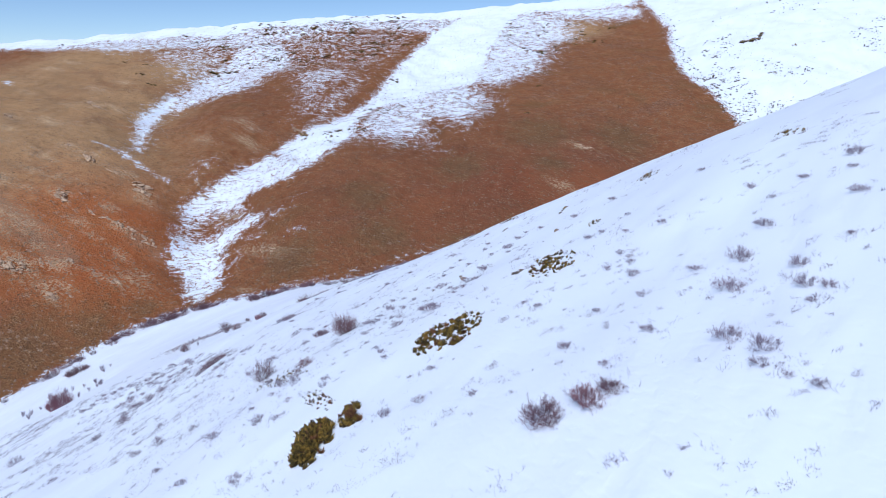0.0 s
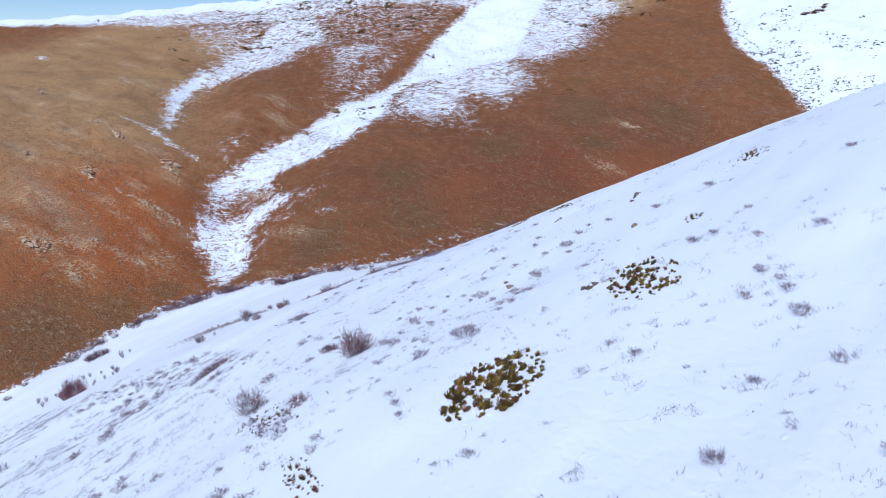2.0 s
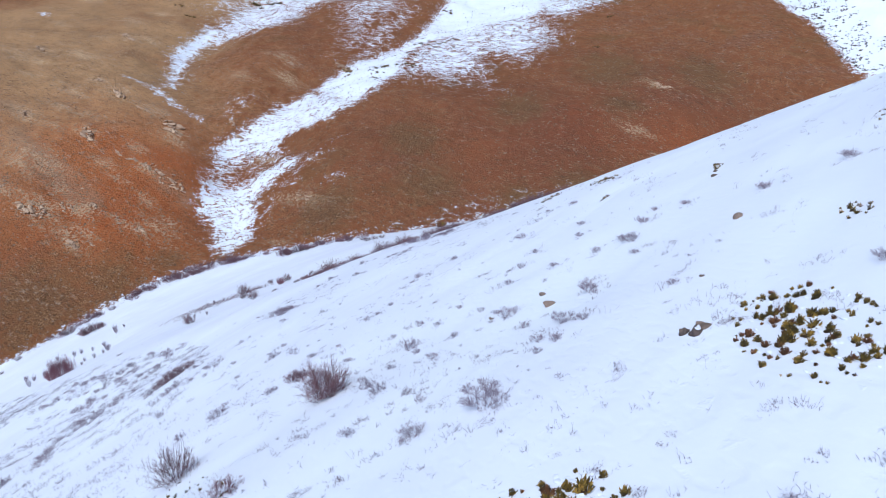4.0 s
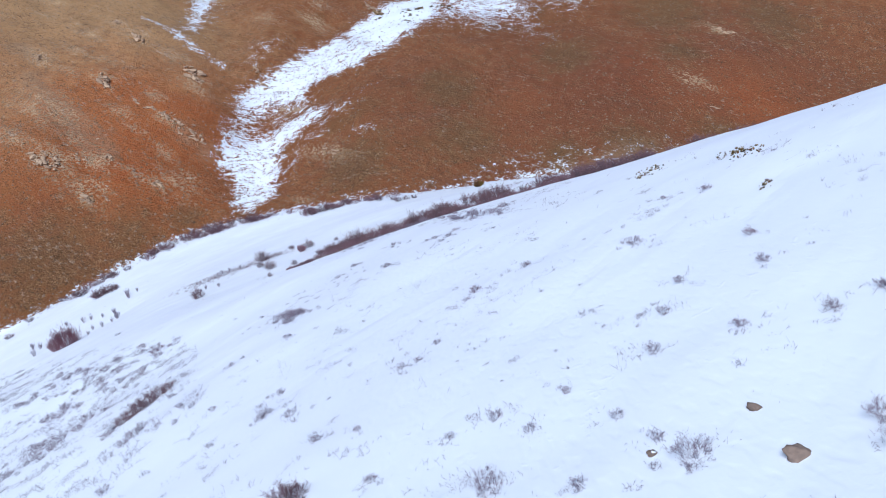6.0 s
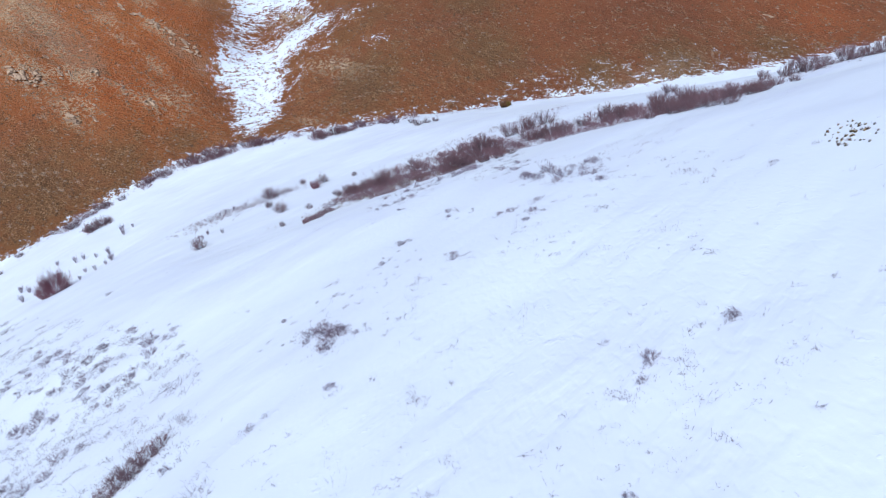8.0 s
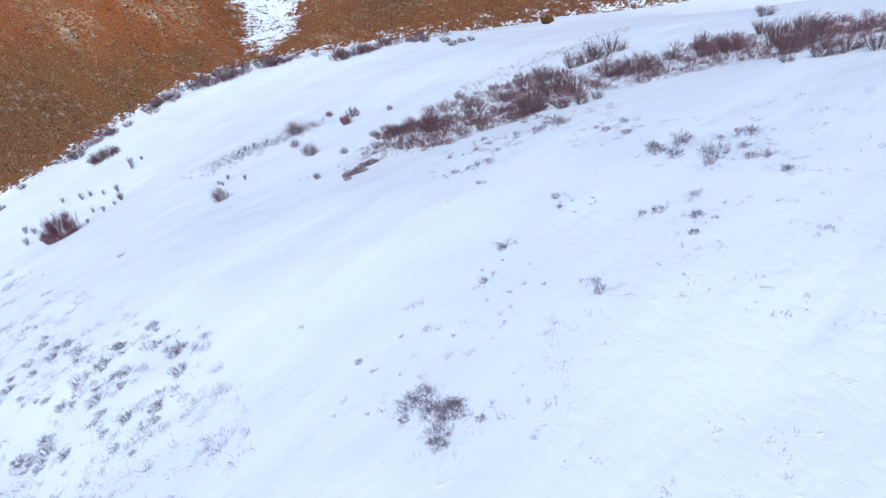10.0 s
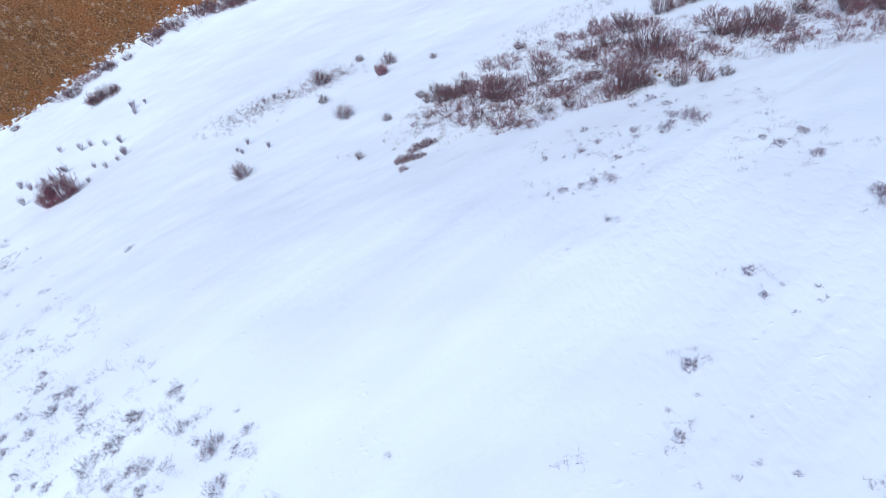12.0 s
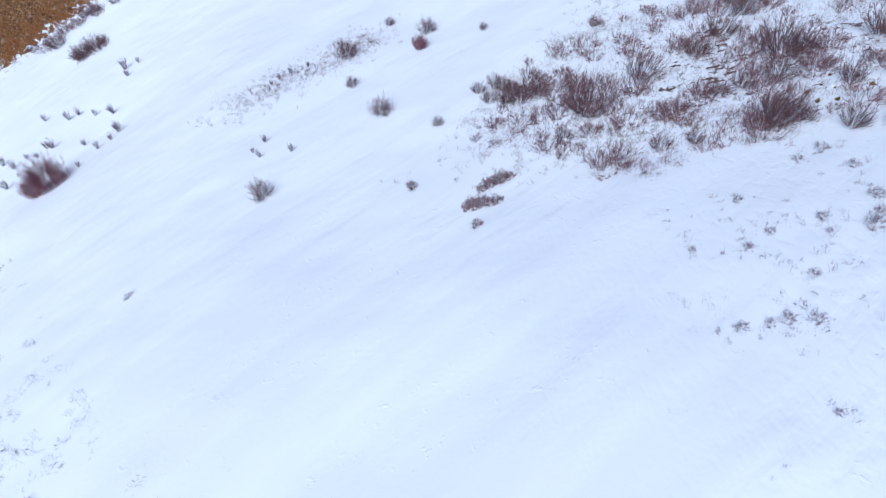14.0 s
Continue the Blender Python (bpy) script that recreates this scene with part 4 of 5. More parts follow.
BRUSH_5 = ((6.1, 84.7, 1.0), (-10.0, 85.0, 0.6), (-47.1, 85.7, 2.3), (-25.5, 85.8, 0.7), (-33.1, 86.0, 1.1), (-28.7, 86.1, 0.7), (-30.6, 86.9, 0.6), (-33.3, 87.1, 0.8), (-32.6, 87.7, 1.1), (-28.3, 87.9, 0.7), (-48.5, 88.3, 1.6),
           (-30.0, 88.9, 0.8), (-37.1, 89.4, 1.0), (1.5, 90.1, 1.1), (-37.3, 90.7, 1.4), (-8.8, 91.0, 0.6), (-50.3, 91.6, 1.7), (-8.3, 92.3, 1.0), (-33.0, 92.5, 0.7), (-48.7, 93.5, 1.9), (-4.9, 93.9, 1.0), (-47.0, 94.1, 1.5),
           (-28.2, 94.2, 0.7), (-47.9, 95.7, 1.9), (6.8, 96.0, 0.8), (-24.0, 96.1, 0.7), (-46.5, 97.0, 1.5), (-51.5, 97.0, 1.8), (4.4, 97.4, 0.7), (-73.6, 97.9, 3.0), (-47.3, 99.2, 1.7), (-45.4, 99.7, 1.0), (-25.9, 101.0, 1.1),)
BRUSH_6 = ((-26.1, 101.6, 1.3), (-24.2, 102.3, 0.6), (-25.6, 102.9, 1.8), (-28.0, 103.0, 0.7), (-25.6, 103.1, 1.5), (-26.6, 103.3, 1.5), (-28.0, 103.9, 1.7), (-27.2, 104.4, 1.4), (-47.0, 105.3, 0.7), (-56.6, 106.1, 1.2), (-49.2, 106.2, 1.0),
           (-58.5, 106.6, 1.9), (-54.6, 106.7, 1.3), (-59.8, 107.2, 1.5), (-57.0, 107.3, 1.6), (-47.6, 107.4, 0.7), (-51.7, 108.0, 0.9), (-46.7, 108.0, 0.7), (-31.9, 108.6, 0.6), (-58.2, 108.7, 1.6), (-50.4, 109.0, 1.4), (-47.7, 109.3, 1.2),
           (-53.6, 110.3, 1.0), (-18.8, 110.7, 1.0), (-18.9, 111.6, 0.6), (-55.6, 111.8, 1.6), (-59.6, 112.4, 1.3), (-58.5, 112.5, 0.8), (-47.9, 112.9, 1.8), (-53.6, 113.1, 1.0), (-56.5, 113.5, 0.9), (-62.5, 113.6, 1.0), (-65.4, 113.8, 0.6),)
BRUSH_7 = ((-63.9, 113.9, 0.7), (-25.2, 114.2, 0.8), (-55.4, 114.6, 0.9), (-13.7, 114.7, 0.7), (-66.8, 114.7, 0.6), (-54.2, 114.7, 1.3), (-59.6, 115.0, 2.2), (-71.4, 115.3, 1.7), (-47.8, 115.5, 0.7), (-49.6, 115.8, 2.1), (-51.0, 116.1, 0.6),
           (-69.8, 116.3, 1.3), (-58.2, 116.5, 1.7), (-13.2, 116.7, 0.9), (-47.5, 116.7, 0.9), (-52.8, 117.4, 1.0), (-68.1, 118.1, 1.3), (-71.0, 118.1, 1.1), (-24.3, 118.1, 0.9), (-62.6, 118.2, 1.0), (-15.0, 118.5, 0.9), (-15.9, 118.5, 0.7),
           (-57.7, 118.6, 1.5), (-12.8, 119.5, 0.8), (-63.4, 119.6, 1.4), (-54.3, 119.7, 0.7), (-67.5, 120.0, 1.5), (-71.0, 120.1, 0.9), (-7.9, 120.1, 1.1), (-55.1, 120.4, 1.4), (-68.1, 121.7, 1.0), (-66.9, 122.0, 1.3), (-20.7, 122.2, 0.7),)
BRUSH_8 = ((-71.1, 122.8, 1.2), (-8.1, 123.2, 1.0), (-8.9, 123.4, 1.0), (-11.3, 123.7, 1.0), (-20.9, 124.2, 1.0), (-72.2, 124.4, 1.1), (-10.6, 124.9, 2.2), (-8.8, 125.5, 1.1), (-12.8, 126.7, 1.5), (-7.7, 128.2, 1.5), (-13.8, 128.3, 1.8),
           (-9.5, 128.6, 0.7), (-8.2, 129.1, 0.8), (-11.8, 129.7, 2.3), (-13.8, 129.7, 1.3), (-27.2, 131.0, 0.6), (-15.2, 135.2, 1.1), (-29.9, 136.0, 0.9), (-28.7, 136.2, 0.8), (-26.8, 136.3, 1.1), (-27.9, 136.4, 1.1), (-16.6, 137.4, 1.1),
           (-15.0, 138.6, 1.1), (-17.3, 138.6, 0.7), (-26.2, 139.5, 0.9), (-28.6, 142.1, 0.8), (-31.3, 142.4, 0.6), (-24.6, 143.0, 0.6), (-22.6, 143.2, 1.5), (-27.3, 143.3, 0.7), (-20.1, 143.6, 1.6), (-76.6, 144.0, 0.9), (-24.6, 144.3, 1.0),)
BRUSH_9 = ((-22.0, 144.3, 1.0), (-20.7, 144.9, 2.0), (-21.6, 146.0, 1.3), (-28.2, 147.1, 0.9), (-21.5, 149.7, 0.9), (-24.0, 151.2, 0.9), (-22.5, 152.1, 1.2), (-44.7, 160.8, 1.3), (-46.5, 162.5, 1.3),)
# sprigs too small to stand as bushes
SPRIGS_1 = ((10.7, 17.6, 0.52), (10.0, 17.9, 0.43), (10.2, 19.2, 0.54), (14.3, 19.4, 0.56), (9.6, 19.6, 0.45), (8.1, 20.3, 0.46), (8.9, 21.3, 0.53), (15.1, 21.4, 0.40), (13.2, 21.5, 0.39), (12.7, 26.5, 0.45), (15.1, 27.0, 0.47),
            (16.0, 27.5, 0.36), (15.1, 28.1, 0.36), (-3.2, 29.6, 0.40), (20.9, 30.9, 0.54), (3.6, 31.0, 0.50), (16.1, 31.2, 0.52), (15.3, 31.8, 0.53), (-4.5, 32.0, 0.54), (6.3, 32.2, 0.57), (14.3, 32.9, 0.54), (9.4, 34.6, 0.58),
            (14.1, 35.4, 0.43), (9.5, 35.4, 0.38), (1.7, 35.4, 0.34), (10.6, 36.0, 0.34), (10.7, 37.0, 0.48), (0.7, 40.0, 0.27), (2.4, 40.2, 0.44), (8.6, 40.2, 0.27), (-2.3, 40.4, 0.51), (6.2, 40.8, 0.54), (8.2, 41.1, 0.46),)
SPRIGS_2 = ((-0.2, 41.2, 0.47), (15.6, 41.3, 0.39), (5.3, 43.4, 0.49), (12.5, 43.6, 0.51), (4.4, 44.2, 0.50), (10.2, 44.5, 0.41), (12.8, 44.7, 0.53), (10.5, 46.2, 0.43), (8.2, 46.6, 0.54), (7.2, 47.2, 0.55), (-8.3, 47.8, 0.49),
            (10.5, 47.9, 0.57), (3.1, 48.0, 0.56), (7.8, 49.4, 0.59), (-4.4, 49.5, 0.49), (-13.9, 49.7, 0.56), (-9.5, 51.3, 0.54), (-8.8, 53.9, 0.34), (18.6, 54.3, 0.57), (19.7, 54.7, 0.35), (-7.5, 54.8, 0.46), (2.7, 56.3, 0.20),
            (1.7, 56.4, 0.39), (0.1, 57.2, 0.35), (1.4, 57.5, 0.28), (0.7, 58.0, 0.21), (6.7, 59.0, 0.30), (0.2, 59.0, 0.22), (6.7, 60.2, 0.31), (-4.2, 60.2, 0.55), (0.2, 60.7, 0.24), (-0.1, 61.3, 0.33), (-4.3, 61.3, 0.36),)
SPRIGS_3 = ((-2.6, 61.4, 0.34), (0.5, 61.9, 0.20), (-11.7, 62.8, 0.43), (-3.1, 64.4, 0.47), (-8.9, 65.1, 0.35), (2.0, 65.2, 0.56), (-5.2, 65.5, 0.42), (9.1, 65.6, 0.39), (10.5, 65.8, 0.39), (7.6, 66.0, 0.23), (8.6, 66.3, 0.39),
            (-8.5, 67.5, 0.37), (-7.2, 67.6, 0.60), (-1.8, 67.7, 0.52), (-1.1, 68.4, 0.53), (20.0, 69.4, 0.58), (-12.6, 74.3, 0.59), (-13.3, 74.5, 0.47), (-3.1, 76.5, 0.31), (-5.9, 77.2, 0.19), (-0.0, 78.6, 0.41), (-3.5, 78.7, 0.25),
            (-5.4, 79.1, 0.59), (0.2, 79.5, 0.51), (-6.7, 79.5, 0.34), (-1.4, 79.7, 0.34), (-17.3, 79.8, 0.56), (1.1, 80.2, 0.44), (-16.5, 80.9, 0.43), (-8.4, 81.1, 0.28), (-15.7, 81.5, 0.43), (-11.4, 81.6, 0.54), (-2.1, 81.8, 0.27),)
SPRIGS_4 = ((-7.6, 82.2, 0.47), (-18.6, 82.3, 0.59), (-1.2, 82.3, 0.28), (-21.0, 83.6, 0.50), (-21.0, 84.6, 0.51), (-11.8, 84.6, 0.43), (-15.7, 85.6, 0.48), (-1.9, 86.2, 0.31), (-13.3, 87.9, 0.46), (-7.1, 89.2, 0.35), (2.5, 89.4, 0.35),
            (-28.4, 89.6, 0.31), (-3.2, 90.4, 0.35), (0.8, 90.8, 0.60), (-7.4, 90.8, 0.29), (1.4, 94.0, 0.52), (0.4, 94.4, 0.53), (-10.0, 94.5, 0.54), (-27.6, 95.1, 0.55), (3.7, 98.0, 0.43), (-23.8, 103.2, 0.54), (-29.4, 103.9, 0.44),
            (-30.2, 103.9, 0.34), (-32.2, 104.3, 0.35), (-32.0, 105.3, 0.48), (-11.7, 106.3, 0.45), (-30.7, 107.5, 0.49), (-23.7, 109.2, 0.49), (-41.7, 109.3, 0.31), (-26.4, 109.3, 0.38), (-29.7, 110.3, 0.51), (-28.1, 110.5, 0.53), (-18.1, 110.6, 0.49),)
SPRIGS_5 = ((-47.0, 111.0, 0.52), (-48.3, 111.2, 0.43), (-19.6, 112.0, 0.43), (-24.9, 112.0, 0.32), (-23.5, 112.3, 0.42), (-21.7, 112.4, 0.43), (-22.8, 112.9, 0.43), (-37.9, 114.3, 0.49), (-22.5, 115.1, 0.27), (-25.6, 115.7, 0.46), (-12.4, 116.0, 0.56),
            (-60.0, 116.3, 0.56), (-24.2, 116.4, 0.35), (-11.6, 117.6, 0.44), (-24.0, 119.2, 0.37), (-19.8, 120.9, 0.38), (-18.6, 121.5, 0.52), (-18.5, 122.4, 0.40), (-19.8, 122.9, 0.40), (-30.1, 127.9, 0.18), (-29.7, 128.4, 0.28), (-30.7, 135.1, 0.42),
            (-29.2, 135.3, 0.42), (-28.0, 135.4, 0.25), (-31.1, 135.7, 0.54), (-27.1, 137.3, 0.33), (-26.5, 138.1, 0.45), (-27.9, 138.3, 0.34), (-28.1, 141.2, 0.59), (-29.1, 141.3, 0.36), (-29.8, 141.9, 0.48), (-28.7, 143.7, 0.50), (-27.0, 145.4, 0.39),)
SPRIGS_6 = ((-30.9, 145.8, 0.31), (-25.9, 146.4, 0.40), (-29.6, 147.9, 0.54), (-23.4, 149.1, 0.42),)
MATS_OF_BRUSH = ((4.6, 26.8, 2.1), (6.6, 26.6, 1.8), (7.7, 26.9, 1.2), (-14.3, 71.8, 1.5), (-14.9, 72.2, 1.3), (-13.0, 56.3, 1.5), (-36.8, 91.0, 1.2), (-36.5, 91.8, 1.5), (-36.2, 92.6, 1.8), (-35.9, 93.5, 1.8),
                 (-35.6, 94.5, 1.7), (-35.3, 95.6, 1.3),
                 (-44.9, 153.3, 1.1), (-44.4, 153.8, 1.4), (-43.9, 154.2, 1.3), (-43.4, 154.4, 1.5), (-42.9, 154.6, 1.2), (-45.8, 150.8, 1.2), (-45.3, 151.0, 1.5), (-44.7, 151.1, 1.5), (-44.1, 151.1, 1.3),
                 (-43.5, 151.2, 1.1), (-44.7, 148.1, 1.0))
TUFTS = ((-129.4, 192.5, 1.7), (-123.1, 191.6, 2.0), (-121.5, 192.5, 1.8), (-116.9, 191.4, 1.5), (-112.4, 190.8, 2.1), (-106.8, 184.0, 2.1), (-107.1, 182.1, 1.4), (-108.8, 180.4, 1.6), (-113.8, 183.1, 1.5),
         (-109.5, 175.9, 1.2), (-121.8, 184.2, 2.3), (-123.0, 184.2, 1.8), (-123.4, 181.9, 1.5), (-131.4, 181.4, 2.2), (-127.7, 179.9, 2.0), (-124.6, 174.4, 2.1), (-117.8, 204.5, 2.5), (-115.7, 201.9, 1.8),
         (-115.1, 205.5, 1.4), (-72.6, 168.9, 1.2), (-73.2, 166.7, 0.9), (-71.7, 165.4, 1.0), (-67.8, 165.7, 1.1), (-125.7, 181.8, 1.4), (-107.9, 185.2, 1.8), (-77.1, 185.3, 1.2), (-77.9, 184.0, 1.0), (-75.9, 186.7, 1.2), (-73.7, 188.0, 1.0))
for x, y, h in BRUSH_1 + BRUSH_2 + BRUSH_3 + BRUSH_4 + BRUSH_5 + BRUSH_6 + BRUSH_7 + BRUSH_8 + BRUSH_9:
    BRUSH.put(rng, x, y, h * rng.uniform(0.46, 0.6), h * rng.uniform(0.42, 0.58))
for x, y, h in MATS_OF_BRUSH:
    MATTED.put(rng, x, y, h * 0.62, h * 0.55)
for x, y, h in TUFTS:
    TUFT.put(rng, x, y, h * 0.75, h * 1.0)


# ---------------------------------------------------------------- juniper mats, rocks
def juniper_clump(seed, tufts=42):
    """A spiky clump of sprays about a dark core, half a metre across."""
    rng = random.Random(seed)
    verts, faces, slots = [], [], []
    # dark filler dome added inside to keep the clump opaque between sprays
    rings, around = 4, 8
    for i in range(rings + 1):
        a = math.pi / 2 * i / rings
        for j in range(around):
            w = 2 * math.pi * j / around
            r = 0.29 * rng.uniform(0.7, 1.2)
            verts.append(Vector((r * math.cos(a) * math.cos(w), r * math.cos(a) * math.sin(w), -0.1 + 0.95 * r * math.sin(a))))
    for i in range(rings):
        for j in range(around):
            k = (j + 1) % around
            faces.append((i * around + j, i * around + k, (i + 1) * around + k, (i + 1) * around + j))
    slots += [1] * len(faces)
    # feathery tufts: a spike with short side sprays
    for _ in range(tufts):
        h, up = rng.uniform(0, 2 * math.pi), math.asin(rng.uniform(0.0, 1.0))
        d = Vector((math.cos(h) * math.cos(up), math.sin(h) * math.cos(up), math.sin(up)))
        start = d * rng.uniform(0.14, 0.26)
        bend = (d + Vector((rng.gauss(0, 0.2), rng.gauss(0, 0.2), rng.uniform(0.2, 1.0)))).normalized()
        length = rng.uniform(0.14, 0.36)
        before = len(faces)
        add_stick(verts, faces, [start, start + bend * length * 0.5, start + bend * length], 0.030, 0.024)
        for _ in range(6):
            q = start + bend * length * rng.uniform(0.1, 0.85)
            side = (bend * 0.8 + Vector((rng.gauss(0, 0.7), rng.gauss(0, 0.7), rng.gauss(0, 0.5)))).normalized()
            add_stick(verts, faces, [q, q + side * rng.uniform(0.06, 0.13)], rng.uniform(0.026, 0.042), 0.02)
        slots += [0] * (len(faces) - before)
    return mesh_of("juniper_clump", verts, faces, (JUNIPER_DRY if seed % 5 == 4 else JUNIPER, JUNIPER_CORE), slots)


def snow_cushion(seed):
    """A soft lump of snow caught between the clumps."""
    bm = bmesh.new()
    bmesh.ops.create_icosphere(bm, subdivisions=2, radius=0.5)
    for v in bm.verts:
        v.co *= 1 + 0.25 * noise.noise(v.co * 2.3 + Vector((seed, 0, 0)))
        v.co.z *= 0.55
    for f in bm.faces:
        f.smooth = True
    me = bpy.data.meshes.new("snow_cushion")
    bm.to_mesh(me)
    bm.free()
    me.materials.append(SNOW)
    return me


FAR_CLUMPS = [juniper_clump(220 + k, 14) for k in range(5)]
CLUMPS = [juniper_clump(200 + k) for k in range(5)]
CUSHIONS = [snow_cushion(k) for k in range(3)]
JUNIPER_MATS = (  # centre, half lengths, heading, clumps, size of a clump, snow cushions, label
    (-8.4, 36.6, 3.0, 1.25, 95, 84, 0.9, 14, "large dense olive-brown juniper bush with spiky sprays on snow"),
    (-6.0, 38.2, 1.7, 0.8, 104, 30, 0.7, 12, "small olive juniper bush with snow between its sprays"),
    (0.4, 46.2, 3.8, 2.5, 76, 165, 0.50, 120, "spreading olive-brown juniper mat broken by lumps of snow"),
    (9.4, 53.5, 3.8, 2.0, 88, 130, 0.33, 60, "low brown juniper mat mostly buried under snow"),
    (24.6, 77.1, 2.9, 1.3, 79, 60, 0.27, 30, "low dark juniper mat with snow lumps near the brow"),
    (31.7, 60.0, 2.8, 0.8, 90, 36, 0.28, 14, "narrow dark juniper mat with snow lumps"),
)
JUNIPER_BROW = (
    (10.7, 103.3, 3.4, 1.5, 86, 70, 0.26, 30, "low dark juniper mat broken by snow on the brow"),
    (5.9, 112.0, 3.0, 1.3, 78, 50, 0.28, 20, "scattered dark juniper mat on the snowy brow"),
    (9.2, 92.4, 1.2, 0.5, 61, 12, 0.24, 5, "few dark juniper sprigs in snow"),
    (16.3, 85.0, 1.8, 0.5, 74, 14, 0.24, 6, "few dark juniper sprigs in snow beside rocks"),
    (14.9, 62.2, 1.2, 0.7, 77, 16, 0.26, 6, "small brown juniper mat in snow"),
    (-9.4, 44.0, 3.6, 0.8, 118, 52, 0.28, 20, "small dark juniper sprigs poking out of snow"),
    (-15.6, 57.0, 5.6, 2.0, 124, 96, 0.26, 30, "line of small dark juniper sprigs poking out of snow"),
    (-21.5, 271.0, 1.6, 1.0, 30, 14, 2.0, 0, "single dark rounded juniper at the valley foot"),
    (-18.0, 162.0, 5.0, 2.5, 20, 12, 0.5, 10, "dark low juniper among willows in patchy snow"),
)


def juniper_mat(rng, cx, cy, rx, ry, heading, clumps, size, cushions, label):
    top = tagged(new("juniper_bush"), label, "bush", "junipers on the slope")
    cz = floor_at(cx, cy)
    top.location = (cx, cy, cz)
    ca, sa = math.cos(radians(heading)), math.sin(radians(heading))
    for n in range(clumps + cushions):
        r, w = rng.random() ** (0.55 if n >= clumps else 0.5 if size > 0.65 or clumps > 100 else 0.6), rng.uniform(0, 2 * math.pi)
        u, v = rx * r * math.cos(w), ry * r * math.sin(w)
        x, y = u * ca - v * sa, u * sa + v * ca
        k = size * rng.uniform(0.55, 1.25) * (1.15 - 0.4 * r)
        cushion = n >= clumps
        ob = part("snow_lump" if cushion else "clump", rng.choice(CUSHIONS if cushion else CLUMPS if size > 0.3 else FAR_CLUMPS), top, "lump of settled snow" if cushion else "")
        k *= 0.9 if cushion else 1.2 * rng.choice((0.7, 0.9, 1.0, 1.25))
        ob.matrix_basis = pose(x, y, floor_at(cx + x, cy + y) - cz - (0.09 if cushion else 0.04) * k + (0.3 * size * (1 - r * r) if size > 0.65 and not cushion else 0), rng.gauss(0, 8), rng.gauss(0, 8), rng.uniform(0, 360)) @ Matrix.Diagonal((k, k, k * (0.55 * rng.uniform(0.8, 1.2) if cushion else rng.uniform(0.8, 1.7)), 1))
    return top


rng = random.Random(5)
for row in JUNIPER_MATS + JUNIPER_BROW:
    juniper_mat(rng, *row)

# dark junipers high on the mountain and under its ridge
FAR_JUNIPERS = ((-200, 580, 11), (-66, 414, 5.1), (-90, 429, 6.2), (238, 516, 9.9), (245, 527, 6.1), (-38, 540, 5.6), (-73, 603, 6.5), (-102, 596, 6.4), (-63, 610, 6.6), (-135, 611, 6.6), (-189, 585, 5.4),
                (-228, 523, 5.0), (-182, 586, 5.4), (-89, 654, 6.9), (-45, 639, 6.8), (-33, 619, 6.5), (-21, 636, 5.6), (56, 431, 3.2), (69, 480, 3.6), (124, 607, 5.5), (133, 580, 5.2), (97, 581, 5.2),
                (82, 574, 6.1), (75, 579, 6.1))
# the first entry is no plant seen there: clumps added to darken a hollow
FAR_JUNIPERS_HIGH = ((-163, 347, 2.4), (-194, 331, 1.6), (63, 655, 4.6), (152, 619, 5.6), (235, 518, 7.0), (205, 509, 4.8), (230, 466, 3.6), (-282, 595, 3.5), (-255, 578, 4.4), (-245, 549, 4.2), (-381, 679, 4.1), (-54, 475, 4.2), (-36, 452, 4.0),
                     (-109, 682, 6.1), (204, 525, 3.9), (262, 503, 3.0), (-253, 670, 5.0), (-181, 630, 4.6), (-169, 668, 4.8), (-134, 660, 5.9), (-124, 669, 4.8))
# low dark cushions strewn along the ridge and round the head of the snow strip
RIDGE_STRETCH = ((-258.3, 664), (-203.0, 697), (-126.0, 698), (-36.0, 698), (-23.3, 637.2), (-60, 590), (-79.1, 574.5), (-146.7, 573.7), (-206.8, 611.4))
STRIP_HEAD = ((60, 660), (90, 690), (115.1, 644.9), (155.0, 610.9), (142.0, 576.2), (102.7, 569.0), (75.2, 577.2), (50, 620))
STRIP_MIDDLE = ((-100, 400), (-86, 430), (-50, 470), (-10, 470), (-40, 425), (-66, 390))
ridge_spots = []
for outline, count, low, high in ((RIDGE_STRETCH, 125, 2.4, 6.5), (STRIP_HEAD, 40, 2.0, 4.6), (STRIP_MIDDLE, 22, 1.6, 3.8)):
    (x0, y0), (x1, y1) = np.min(outline, 0), np.max(outline, 0)
    while count:
        x, y = rng.uniform(x0, x1), rng.uniform(y0, y1)
        if inside(np.array([x]), np.array([y]), outline)[0]:
            ridge_spots.append((x, y, rng.uniform(low, high)))
            count -= 1
for x, y, s in FAR_JUNIPERS + FAR_JUNIPERS_HIGH + tuple(ridge_spots):
    top = tagged(new("mountain_juniper"), "dark low juniper patch on the far mountainside", "bush", "junipers on the mountain")
    top.location = (x, y, floor_at(x, y))
    for _ in range(5):
        dx, dy, k = rng.gauss(0, 0.5 * s), rng.gauss(0, 0.25 * s), s * rng.uniform(0.5, 0.95)
        ob = part("clump", rng.choice(FAR_CLUMPS), top)
        ob.matrix_basis = pose(dx, dy, floor_at(x + dx, y + dy) - top.location.z - 0.04 * k, 0, 0, rng.uniform(0, 360)) @ Matrix.Diagonal((k, k, 0.55 * k, 1))


